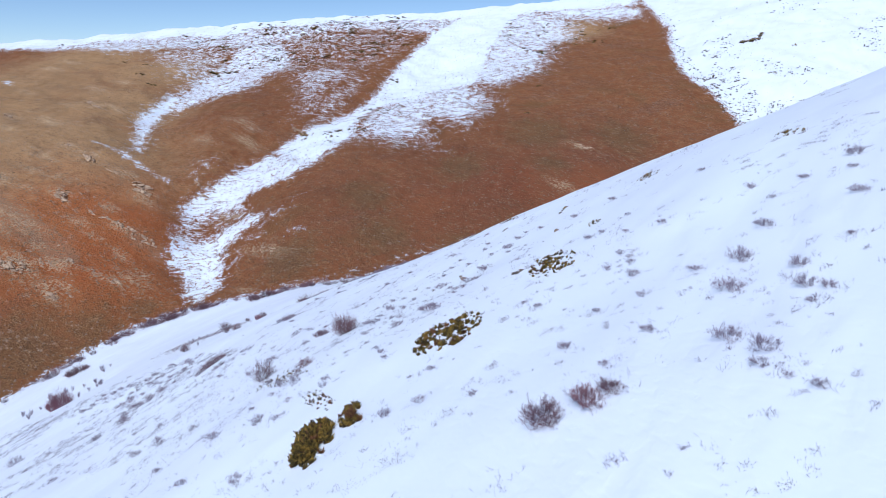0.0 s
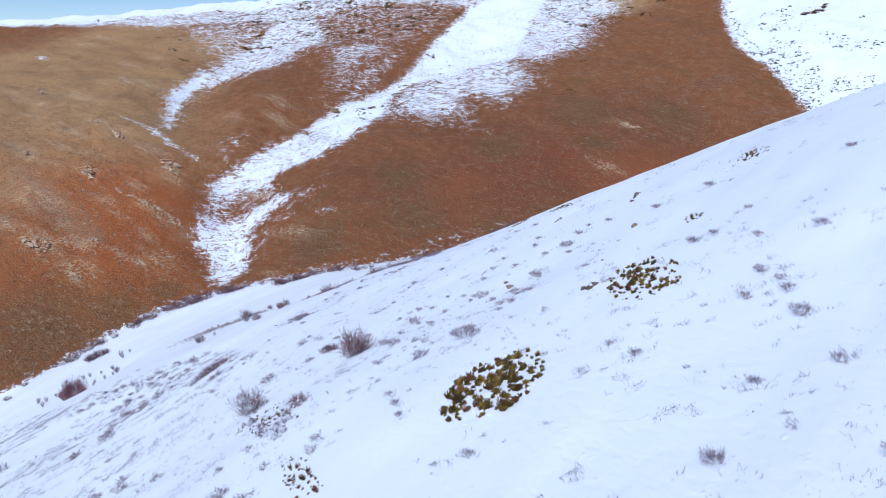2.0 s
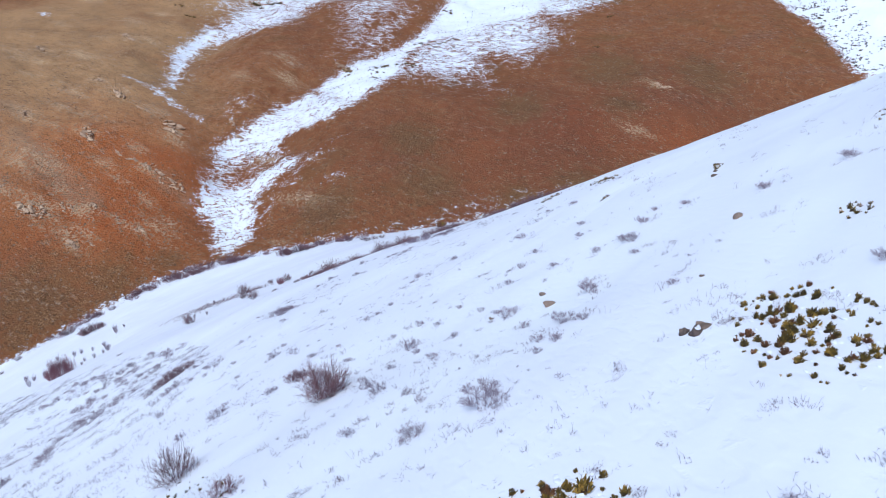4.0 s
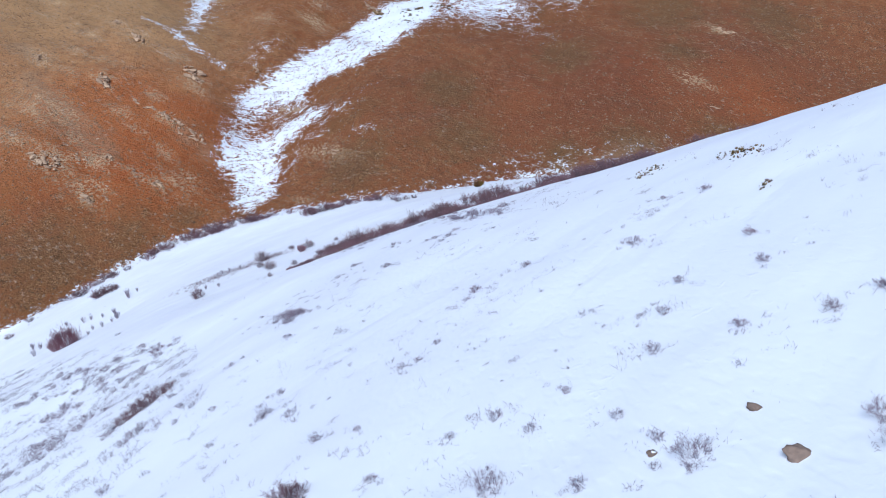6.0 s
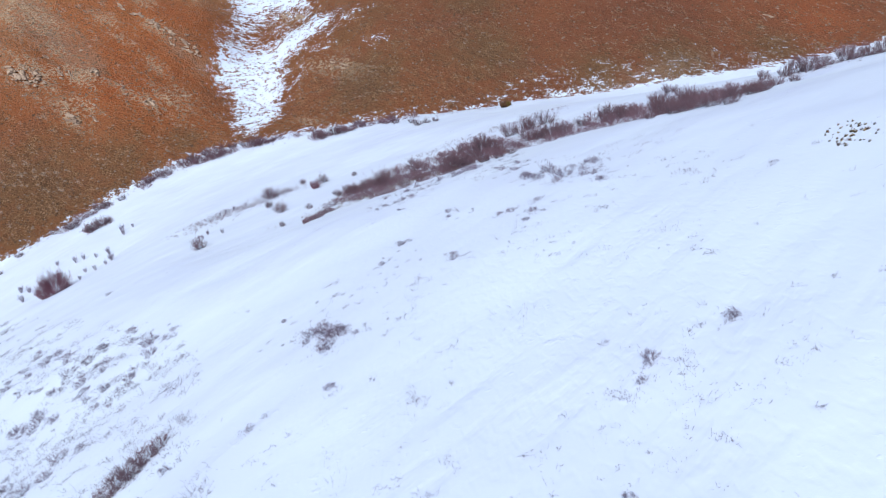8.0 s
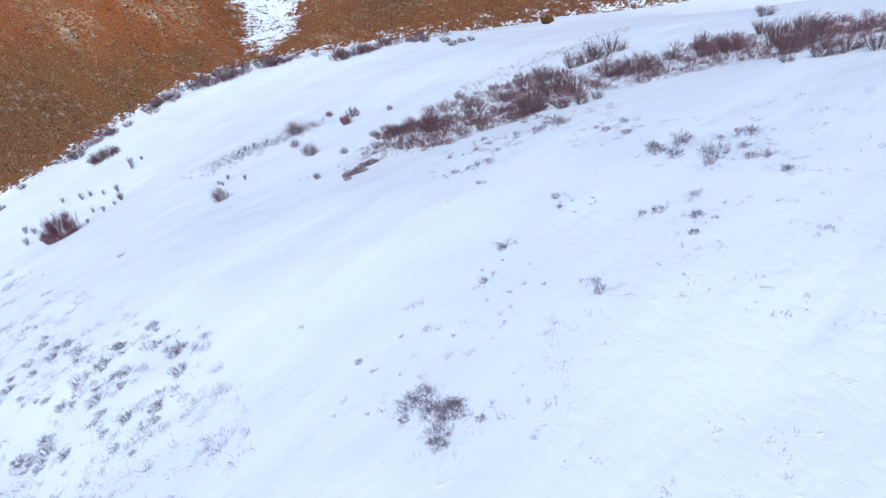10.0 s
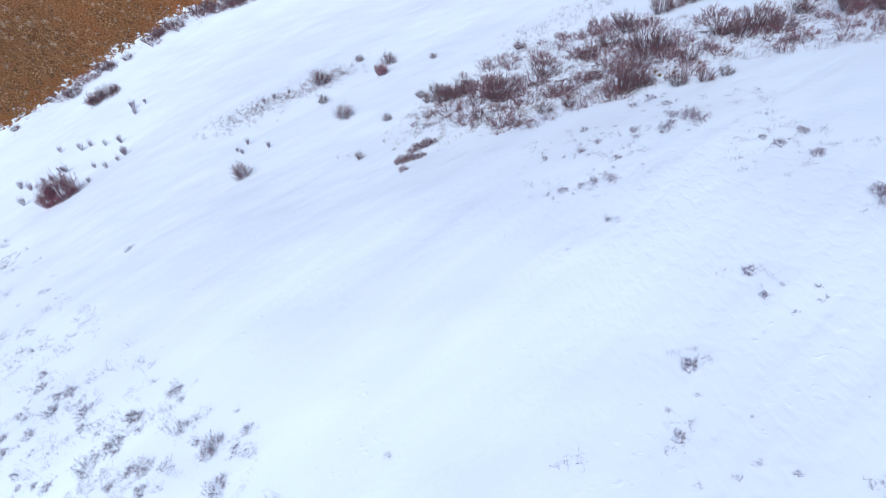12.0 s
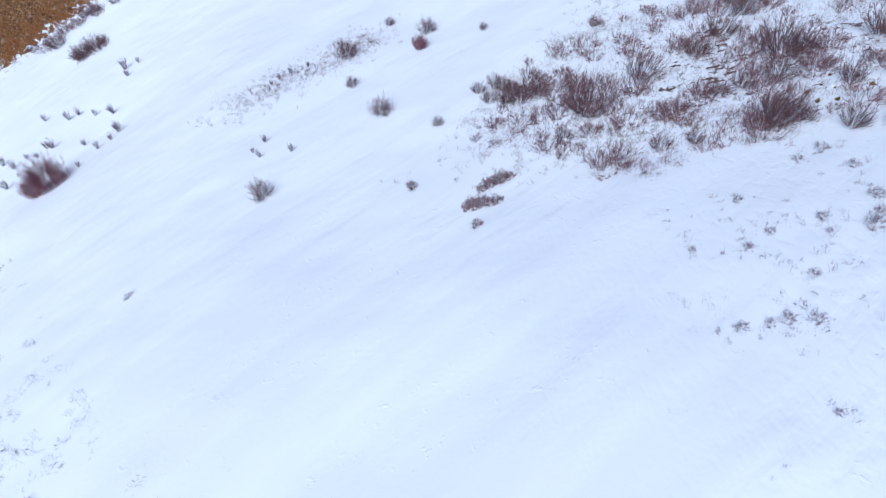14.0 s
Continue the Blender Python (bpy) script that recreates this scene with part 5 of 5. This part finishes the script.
def boulder_mesh(seed, rough=0.35):
    bm = bmesh.new()
    bmesh.ops.create_icosphere(bm, subdivisions=3, radius=0.5)
    shift = Vector((seed * 3.1, seed * 1.7, 0))
    for v in bm.verts:
        d = v.co.normalized()
        v.co += d * rough * (0.5 * noise.noise(d * 1.6 + shift) + 0.3 * noise.noise(d * 4.2 + shift) + 0.14 * noise.noise(d * 9.0 + shift))
        cut = Vector((math.sin(seed * 2.1), math.cos(seed * 2.1), 0.5)).normalized()
        over = v.co.dot(cut) - 0.3
        if over > 0:
            v.co -= cut * over * 0.85
        v.co.z *= 0.78
    me = bpy.data.meshes.new("boulder")
    bm.to_mesh(me)
    cap_faces = [f for f in bm.faces if f.normal.z > 0.9]
    keep = set(v for f in cap_faces for v in f.verts)
    index, verts = {}, []
    for v in keep:
        index[v] = len(verts)
        verts.append(v.co + Vector((0, 0, 0.05 + 0.05 * noise.noise(v.co * 5))))
    low = len(verts)
    for v in keep:
        verts.append(v.co - Vector((0, 0, 0.03)))
    faces, order = [], list(keep)
    under = {v: low + i for i, v in enumerate(order)}
    edges = {}
    for f in cap_faces:
        faces.append(tuple(index[v] for v in f.verts))
        for a, b in zip(f.verts, list(f.verts[1:]) + [f.verts[0]]):
            edges[(a, b)] = True
    for a, b in edges:
        if (b, a) not in edges:
            faces.append((index[b], index[a], under[a], under[b]))
    cap = mesh_of("snow_cap", verts, faces, (SNOW,), smooth=True)
    bm.free()
    me.materials.append(ROCK)
    me.polygons.foreach_set("use_smooth", np.ones(len(me.polygons), bool))
    return me, cap


BOULDERS = [boulder_mesh(k, 0.5) for k in range(5)]
ROCKS = ((2.1, 70.1, 0.40), (2.3, 67.3, 0.62), (6.5, 56.6, 0.46), (6.85, 56.2, 0.55), (7.2, 56.4, 0.42), (7.15, 56.8, 0.34), (12.4, 68.7, 0.6), (8.6, 61.8, 0.24), (15.2, 81.9, 0.4), (15.7, 83.2, 0.35),
         (16.6, 85.6, 0.35), (-1.0, 69.0, 0.3))
for n, (x, y, s) in enumerate(ROCKS):
    me, cap = BOULDERS[n % 5]
    top = tagged(new("boulder", me), "weathered red-brown boulder half sunk in snow on the slope", "rock", "boulders on the snow slope")
    top.matrix_basis = pose(x, y, floor_at(x, y) - 0.04 * s, 0, 0, rng.uniform(0, 360)) @ Matrix.Diagonal((s * 1.15, s, s, 1))
    if n % 4 == 3:
        part("snow_cap", cap, top, "cap of settled snow")


def block_mesh(seed):
    """One angular block of broken rock, about a metre across."""
    rng = random.Random(seed)
    bm = bmesh.new()
    bmesh.ops.create_icosphere(bm, subdivisions=1, radius=0.5)
    for v in bm.verts:
        v.co *= rng.uniform(0.72, 1.2)
        v.co.z *= 0.8
    me = bpy.data.meshes.new("block")
    bm.to_mesh(me)
    bm.free()
    me.materials.append(PALE_ROCK)
    return me


BLOCKS = [block_mesh(20 + k) for k in range(7)]
RUBBLE = ((-234, 337), (-230, 340), (-212, 284), (-192, 272), (-188, 271), (-195, 330), (-163, 350), (-204, 375), (-228, 369), (-135, 312), (-154, 312), (-146, 310), (-165, 266), (-158, 267), (-86, 298), (-83, 295),
          (-97, 434), (-118, 341), (-136, 281), (-146, 283), (-198, 302), (-185, 292), (-206, 307), (-227, 311), (-124, 416), (-152, 414), (-179, 366), (64, 345))
LEDGES = ((-176, 318, 2.6), (-168, 315, 3.0), (-160, 311, 3.2), (-153, 309, 3.0), (-146, 306, 2.8), (-141, 304, 2.4), (-167, 355, 6.0), (-163, 348, 5.0), (-196, 327, 4.6), (-193, 325, 3.4), (-193, 273, 4.6),
          (-188, 271, 5.0), (-185, 273, 3.6), (-180, 278, 2.6), (-169, 281, 2.8), (-166, 260, 3.4), (-145, 273, 2.6), (-155, 276, 2.6), (-203, 371, 5.0), (-220, 383, 3.4), (-246, 464, 4.0), (-237, 453, 4.0), (-279, 424, 4.0))
OUTCROPS = ((-188, 275, 3.3), (-193, 271, 2.6), (-192, 276, 2.2), (-196, 328, 2.6), (-167, 352, 3.3), (-160, 346, 2.4), (-111, 337, 4.2), (-119, 344, 2.8), (-81, 295, 2.4), (-86, 299, 1.8), (-135, 361, 3.2),
            (-141, 369, 3.2), (-233, 338, 3.2), (-210, 283, 2.8), (-184, 363, 2.6), (-188, 363, 2.2), (82, 382, 2.6), (86, 381, 2.0), (-176, 278, 1.8), (-98, 438, 5.0), (-91, 429, 4.0), (-144, 303, 2.2),
            (-141, 304, 2.2), (-150, 305, 2.2), (-126, 430, 2.4), (70, 330, 1.8), (-146, 272, 1.6), (-159, 261, 1.6), (-189, 285, 1.4), (-83, 295, 1.5), (-86, 269, 1.2), (-177, 279, 1.5))
for x, y, s in OUTCROPS + LEDGES:
    # a ledge of tilted blocks that runs down the slope
    top = tagged(new("outcrop"), "pale broken rock outcrop on the brown mountainside", "rock", "outcrops on the mountain")
    top.location = (x, y, floor_at(x, y))
    turn = radians(rng.gauss(-32, 12))
    for k in range(8):
        along, aside = s * 1.5 * ((k - 3.5) / 7 + rng.gauss(0, 0.05)), s * rng.gauss(0, 0.22)
        dx, dy, size = along * math.cos(turn) - aside * math.sin(turn), along * math.sin(turn) + aside * math.cos(turn), s * rng.uniform(0.25, 0.6)
        ob = part("block", BLOCKS[rng.randrange(7)], top)
        ob.matrix_basis = pose(dx, dy, floor_at(x + dx, y + dy) - top.location.z + 0.10 * size, rng.gauss(0, 10), rng.gauss(0, 10), math.degrees(turn) + rng.gauss(0, 16)) @ Matrix.Diagonal((size * 2.1, size * 0.9, size * 0.75, 1))
for x, y in RUBBLE:
    for _ in range(4):
        px, py, size = x + rng.gauss(0, 2.6), y + rng.gauss(0, 2.0), rng.choice((0.5, 0.7, 0.9, 1.2))
        top = tagged(new("rubble_block", BLOCKS[rng.randrange(7)]), "pale loose rock on the brown mountainside", "rock", "loose rocks on the mountain")
        top.matrix_basis = pose(px, py, floor_at(px, py) + 0.1 * size, 0, 0, rng.uniform(0, 360)) @ Matrix.Diagonal((size * 1.2, size, size * 0.8, 1))


# ---------------------------------------------------------------- small growth and stones past counting
def scatter(name, label, category, mat, spots, build):
    verts, faces = [], []
    for spot in spots:
        build(verts, faces, *spot)
    ob = new(name, mesh_of(name, verts, faces, (mat,)))
    return tagged(ob, label, category, kind="stuff")


def stalks(rng, verts, faces, x, y, size, count, radius=0.0, stout=1.0):
    """A loose clump of bare, forked shoots out of the snow."""
    radius = radius or 0.30 * size
    turn, thin = rng.uniform(0, 3.14), rng.uniform(0.35, 1.0)
    ct, st = math.cos(turn), math.sin(turn)
    for _ in range(count):
        u, v = rng.gauss(0, radius), rng.gauss(0, radius * thin)
        bx, by = x + u * ct - v * st, y + u * st + v * ct
        base = Vector((bx, by, floor_at(bx, by) - 0.02))
        lean, h = rng.uniform(0.2, 1.25), rng.uniform(0, 2 * math.pi)
        d = Vector((math.sin(lean) * math.cos(h), math.sin(lean) * math.sin(h), math.cos(lean)))
        length, w = size * rng.uniform(0.3, 1.0), stout * (0.0042 + 0.006 * size)
        add_stick(verts, faces, [base, base + d * length + Vector((0, 0, 0.08 * length))], w, 0.7 * w)
        for _ in range(3):
            q = base + d * length * rng.uniform(0.3, 0.95)
            side = (d + Vector((rng.gauss(0, 1.0), rng.gauss(0, 1.0), rng.uniform(-0.2, 0.5)))).normalized()
            add_stick(verts, faces, [q, q + side * length * rng.uniform(0.25, 0.55)], 0.8 * w, 0.5 * w)


def grain(x, y, turn, long, short, seed):
    """Drawn-out noise, about -1 to 1."""
    a = radians(turn)
    return noise.noise(Vector(((x * math.cos(a) + y * math.sin(a)) / long, (-x * math.sin(a) + y * math.cos(a)) / short, seed)))


BRUSH_FIELD = ((-135, 172), (-100, 152), (-71, 131), (-47, 116), (-36, 103), (-27, 86), (-24, 72), (-30, 60), (-60, 75), (-120, 130))


def near_spots(rng):
    spots = []
    # loose shoots round each bush
    for x, y, w in BRUSH_1 + BRUSH_2 + BRUSH_3 + BRUSH_4 + BRUSH_5 + BRUSH_6 + BRUSH_7 + BRUSH_8 + BRUSH_9:
        for _ in range(rng.randint(2, 5)):
            a, d = rng.uniform(0, 6.28), w * rng.uniform(0.5, 1.3)
            spots.append((x + d * math.cos(a), y + d * math.sin(a), rng.uniform(0.16, 0.34), rng.randint(6, 14), rng.uniform(0.1, 0.26)))
    for x, y, w in SPRIGS_1 + SPRIGS_2 + SPRIGS_3 + SPRIGS_4 + SPRIGS_5 + SPRIGS_6:
        for _ in range(3):
            spots.append((x + rng.gauss(0, 0.22 * w), y + rng.gauss(0, 0.22 * w), 0.45 * w, rng.randint(7, 12), 0.2 * w))
    # rows of small brush down the left of the slope
    tries = np.random.default_rng(8).uniform((-135, 58), (-22, 175), (16000, 2))
    for x, y in tries[inside(tries[:, 0], tries[:, 1], BRUSH_FIELD)].tolist():
        g = grain(x, y, 8, 9.0, 2.2, 3.0) + 0.5 * grain(x, y, 30, 30, 12, 8.0)
        if g > rng.uniform(-0.18, 0.42):
            spots.append((x, y, rng.uniform(0.28, 0.55), rng.randint(12, 24), rng.uniform(0.18, 0.50)))
    # twiggy snow on the upper, nearer part
    for _ in range(9000):
        x, y = rng.uniform(-32, 36), rng.uniform(12, 114)
        g = grain(x, y, 60, 7, 4, 5.0) + 0.4 * grain(x, y, 0, 22, 22, 6.0)
        west = min(1.0, max(0.0, (4 - x) / 16)) * (y < 80)
        if g > rng.uniform(-0.02, 0.75) - 0.35 * west:
            spots.append((x, y, rng.choice((0.10, 0.14, 0.18, 0.24, 0.32)), rng.randint(5, 14), rng.choice((0.08, 0.14, 0.22, 0.34))))
    # larger twiggy clumps, loosely gathered
    for _ in range(700):
        x, y = rng.uniform(-30, 60), rng.uniform(14, 116)
        if grain(x, y, 20, 16, 12, 15.0) < rng.uniform(-0.45, 0.45) or (x > -2 and y > 60 and rng.random() < 0.6):
            continue
        reach = rng.uniform(0.2, 0.6)
        for _ in range(rng.randint(2, 7)):
            spots.append((x + rng.gauss(0, reach), y + rng.gauss(0, reach), rng.uniform(0.13, 0.28), rng.randint(9, 18), rng.uniform(0.10, 0.24)))
    # loose twigs below the stream bed
    for x0, x1, y0, y1, count in ((-33, -24, 134, 147, 34), (-22, -14, 133, 150, 44), (-14, 0, 112, 136, 60)):
        for _ in range(count):
            x, y = rng.uniform(x0, x1), rng.uniform(y0, y1)
            for _ in range(rng.randint(1, 5)):
                spots.append((x + rng.gauss(0, 0.4), y + rng.gauss(0, 0.4), rng.uniform(0.14, 0.3), rng.randint(5, 13), rng.uniform(0.08, 0.24)))
    # single blades of grass on the open snow
    for _ in range(420):
        x, y = rng.uniform(-58, 2), rng.uniform(84, 142)
        if grain(x, y, 20, 14, 10, 31.0) < rng.uniform(-0.3, 0.5):
            continue
        for _ in range(rng.randint(1, 5)):
            spots.append((x + rng.gauss(0, 0.5), y + rng.gauss(0, 0.5), rng.uniform(0.10, 0.20), rng.randint(1, 3), 0.06))
    # thin growth on the open slope
    for _ in range(2600):
        x, y = rng.uniform(-125, 20), rng.uniform(100, 240)
        if y > valley_y(x) - 6:
            continue
        g = grain(x, y, 40, 9, 5, 7.0)
        if g > rng.uniform(0.15, 0.9):
            spots.append((x, y, rng.choice((0.12, 0.18, 0.25)), rng.randint(2, 7), rng.choice((0.06, 0.15, 0.3))))
    return spots


rng = random.Random(77)
scatter("snow_stalks", "bare grey stalks and twigs sticking out of the snow", "dry stalks", BITS, near_spots(rng), lambda v, f, *s: stalks(rng, v, f, *s))


def bed_spots(rng):
    spots = []
    tries = np.random.default_rng(9).uniform((-50, 149), (17, 190), (12000, 2))
    for x, y in tries[inside(tries[:, 0], tries[:, 1], BED_OUTLINE)].tolist():
        if grain(x, y, 30, 5, 3, 9.0) > rng.uniform(-0.8, 0.4):
            spots.append((x, y, rng.uniform(0.25, 0.8), rng.randint(4, 10), rng.uniform(0.15, 0.5), 0.8))
    for line, width, count in ((WILLOW_BED, 2.5, 500), (UPPER_BED, 2.2, 420), (EAST_BED, 1.8, 420), (((-82, 178.5), (-77, 184), (-69, 190), (-66, 194)), 2.6, 950)):
        for _ in range(count):
            u = rng.uniform(0, len(line) - 1.001)
            i = int(u)
            (ax, ay), (bx, by) = line[i], line[i + 1]
            spots.append((ax + (bx - ax) * (u - i) + rng.gauss(0, width), ay + (by - ay) * (u - i) + rng.gauss(0, width), rng.uniform(0.3, 0.8), rng.randint(4, 8)))
    for _ in range(900):
        x = rng.uniform(-158, -20)
        y = float(valley_y(x)) - abs(rng.gauss(0, 4)) - 1
        if grain(x, y, 20, 8, 8, 2.0) > rng.uniform(-0.2, 0.4):
            spots.append((x, y, rng.uniform(0.4, 1.0), rng.randint(4, 9)))
    return spots


scatter("bed_stalks", "brown undergrowth of the stream bed and valley bank", "undergrowth", UNDERGROWTH, bed_spots(rng), lambda v, f, *s: stalks(rng, v, f, *s))
scatter("straw_tufts", "straw-coloured dry grass at the edge of the stream bed", "dry grass", STRAW,
        [(rng.gauss(-34, 7), rng.gauss(157.5, 2.2), rng.uniform(0.35, 0.8), rng.randint(5, 9)) for _ in range(260)], lambda v, f, *s: stalks(rng, v, f, *s))


def stone(verts, faces, x, y, s, rng):
    base, z = len(verts), floor_at(x, y)
    for dx, dy, dz in ((1, 0, 0), (0.2, 1, 0), (-1, 0.1, 0), (-0.1, -1, 0), (0.1, 0, 0.8), (0, 0, -0.5)):
        verts.append(Vector((x + s * dx * rng.uniform(0.6, 1.1), y + s * dy * rng.uniform(0.6, 1.1), z + s * dz * rng.uniform(0.6, 1.1))))
    for a, b in ((0, 1), (1, 2), (2, 3), (3, 0)):
        faces += [(base + a, base + b, base + 4), (base + b, base + a, base + 5)]


def stone_spots(rng):
    spots = []
    while len(spots) < 9000:
        x = rng.uniform(-290, 170)
        y = float(valley_y(x)) + 4 + 240 * rng.random() ** 1.6
        if grain(x, y, 70, 30, 14, 4.0) > rng.uniform(-0.7, 0.5):
            spots.append((x, y, rng.choice((0.16, 0.2, 0.25, 0.3, 0.4, 0.5, 0.7))))
    return spots


scatter("scree", "pale stones scattered over the brown mountainside", "stones", STONE, stone_spots(rng), lambda v, f, x, y, s: stone(v, f, x, y, s, rng))


def tussock(verts, faces, x, y, s, rng):
    """A low dark cushion of dead growth."""
    z = floor_at(x, y)
    for _ in range(5):
        h, lean = rng.uniform(0, 2 * math.pi), rng.uniform(0.2, 1.2)
        d = Vector((math.sin(lean) * math.cos(h), math.sin(lean) * math.sin(h), math.cos(lean)))
        base = Vector((x + 0.3 * s * math.cos(h), y + 0.3 * s * math.sin(h), z - 0.05))
        add_stick(verts, faces, [base, base + d * 0.5 * s, base + d * s], 0.28 * s, 0.2 * s)


def tussock_spots(rng):
    spots = []
    while len(spots) < 4200:
        x = rng.uniform(-300, 175)
        y = float(valley_y(x)) + 3 + 330 * rng.random() ** 1.5
        if grain(x, y, -25, 26, 9, 14.0) > rng.uniform(-0.5, 0.5):
            spots.append((x, y, rng.choice((0.22, 0.28, 0.35, 0.45, 0.6))))
    return spots


scatter("tussocks", "dark dead tussocks dotted over the brown mountainside", "tussocks", TUSSOCK, tussock_spots(rng), lambda v, f, x, y, s: tussock(v, f, x, y, s, rng))


# dark scrub and stones that show through the snow of the hill beside the mountain
HILL_SCRUB = (  # outline, tries
    (((202.5, 501.8), (212, 483.7), (211, 440), (240, 432), (215, 400), (189, 405), (189, 430), (188, 453.8), (182, 480)), 900),
    (((302.4, 508.8), (348.2, 539.8), (380, 520), (317.3, 482.8), (306.4, 492.2)), 420),
    (((207.1, 545.5), (243.1, 537.1), (241.1, 511.6), (218.4, 500), (198, 510)), 160),
    (((273.5, 589.3), (315.2, 560.3), (295.9, 548.3), (266.4, 561.5)), 90),
    (((228, 490), (258, 468), (243.8, 448), (225, 460)), 110),
    (((180, 480), (196, 625), (204, 625), (190, 515), (193, 455), (199, 405), (187, 405)), 420),
    (((190, 640), (420, 640), (420, 440), (230, 400)), 170),
)


def hill_spots(rng):
    spots = []
    for outline, tries in HILL_SCRUB:
        (x0, y0), (x1, y1) = np.min(outline, 0), np.max(outline, 0)
        while tries:
            x, y = rng.uniform(x0, x1), rng.uniform(y0, y1)
            if inside(np.array([x]), np.array([y]), outline)[0]:
                tries -= 1
                if grain(x, y, 10, 14, 6, 21.0) > rng.uniform(-0.5, 0.4):
                    spots.append((x, y, rng.choice((0.3, 0.4, 0.55, 0.7, 1.0))))
    return spots


scatter("hill_scrub", "small dark scrub showing through snow on the far hill", "scrub", DARK_SCRUB, hill_spots(rng), lambda v, f, x, y, s: tussock(v, f, x, y, s, rng))
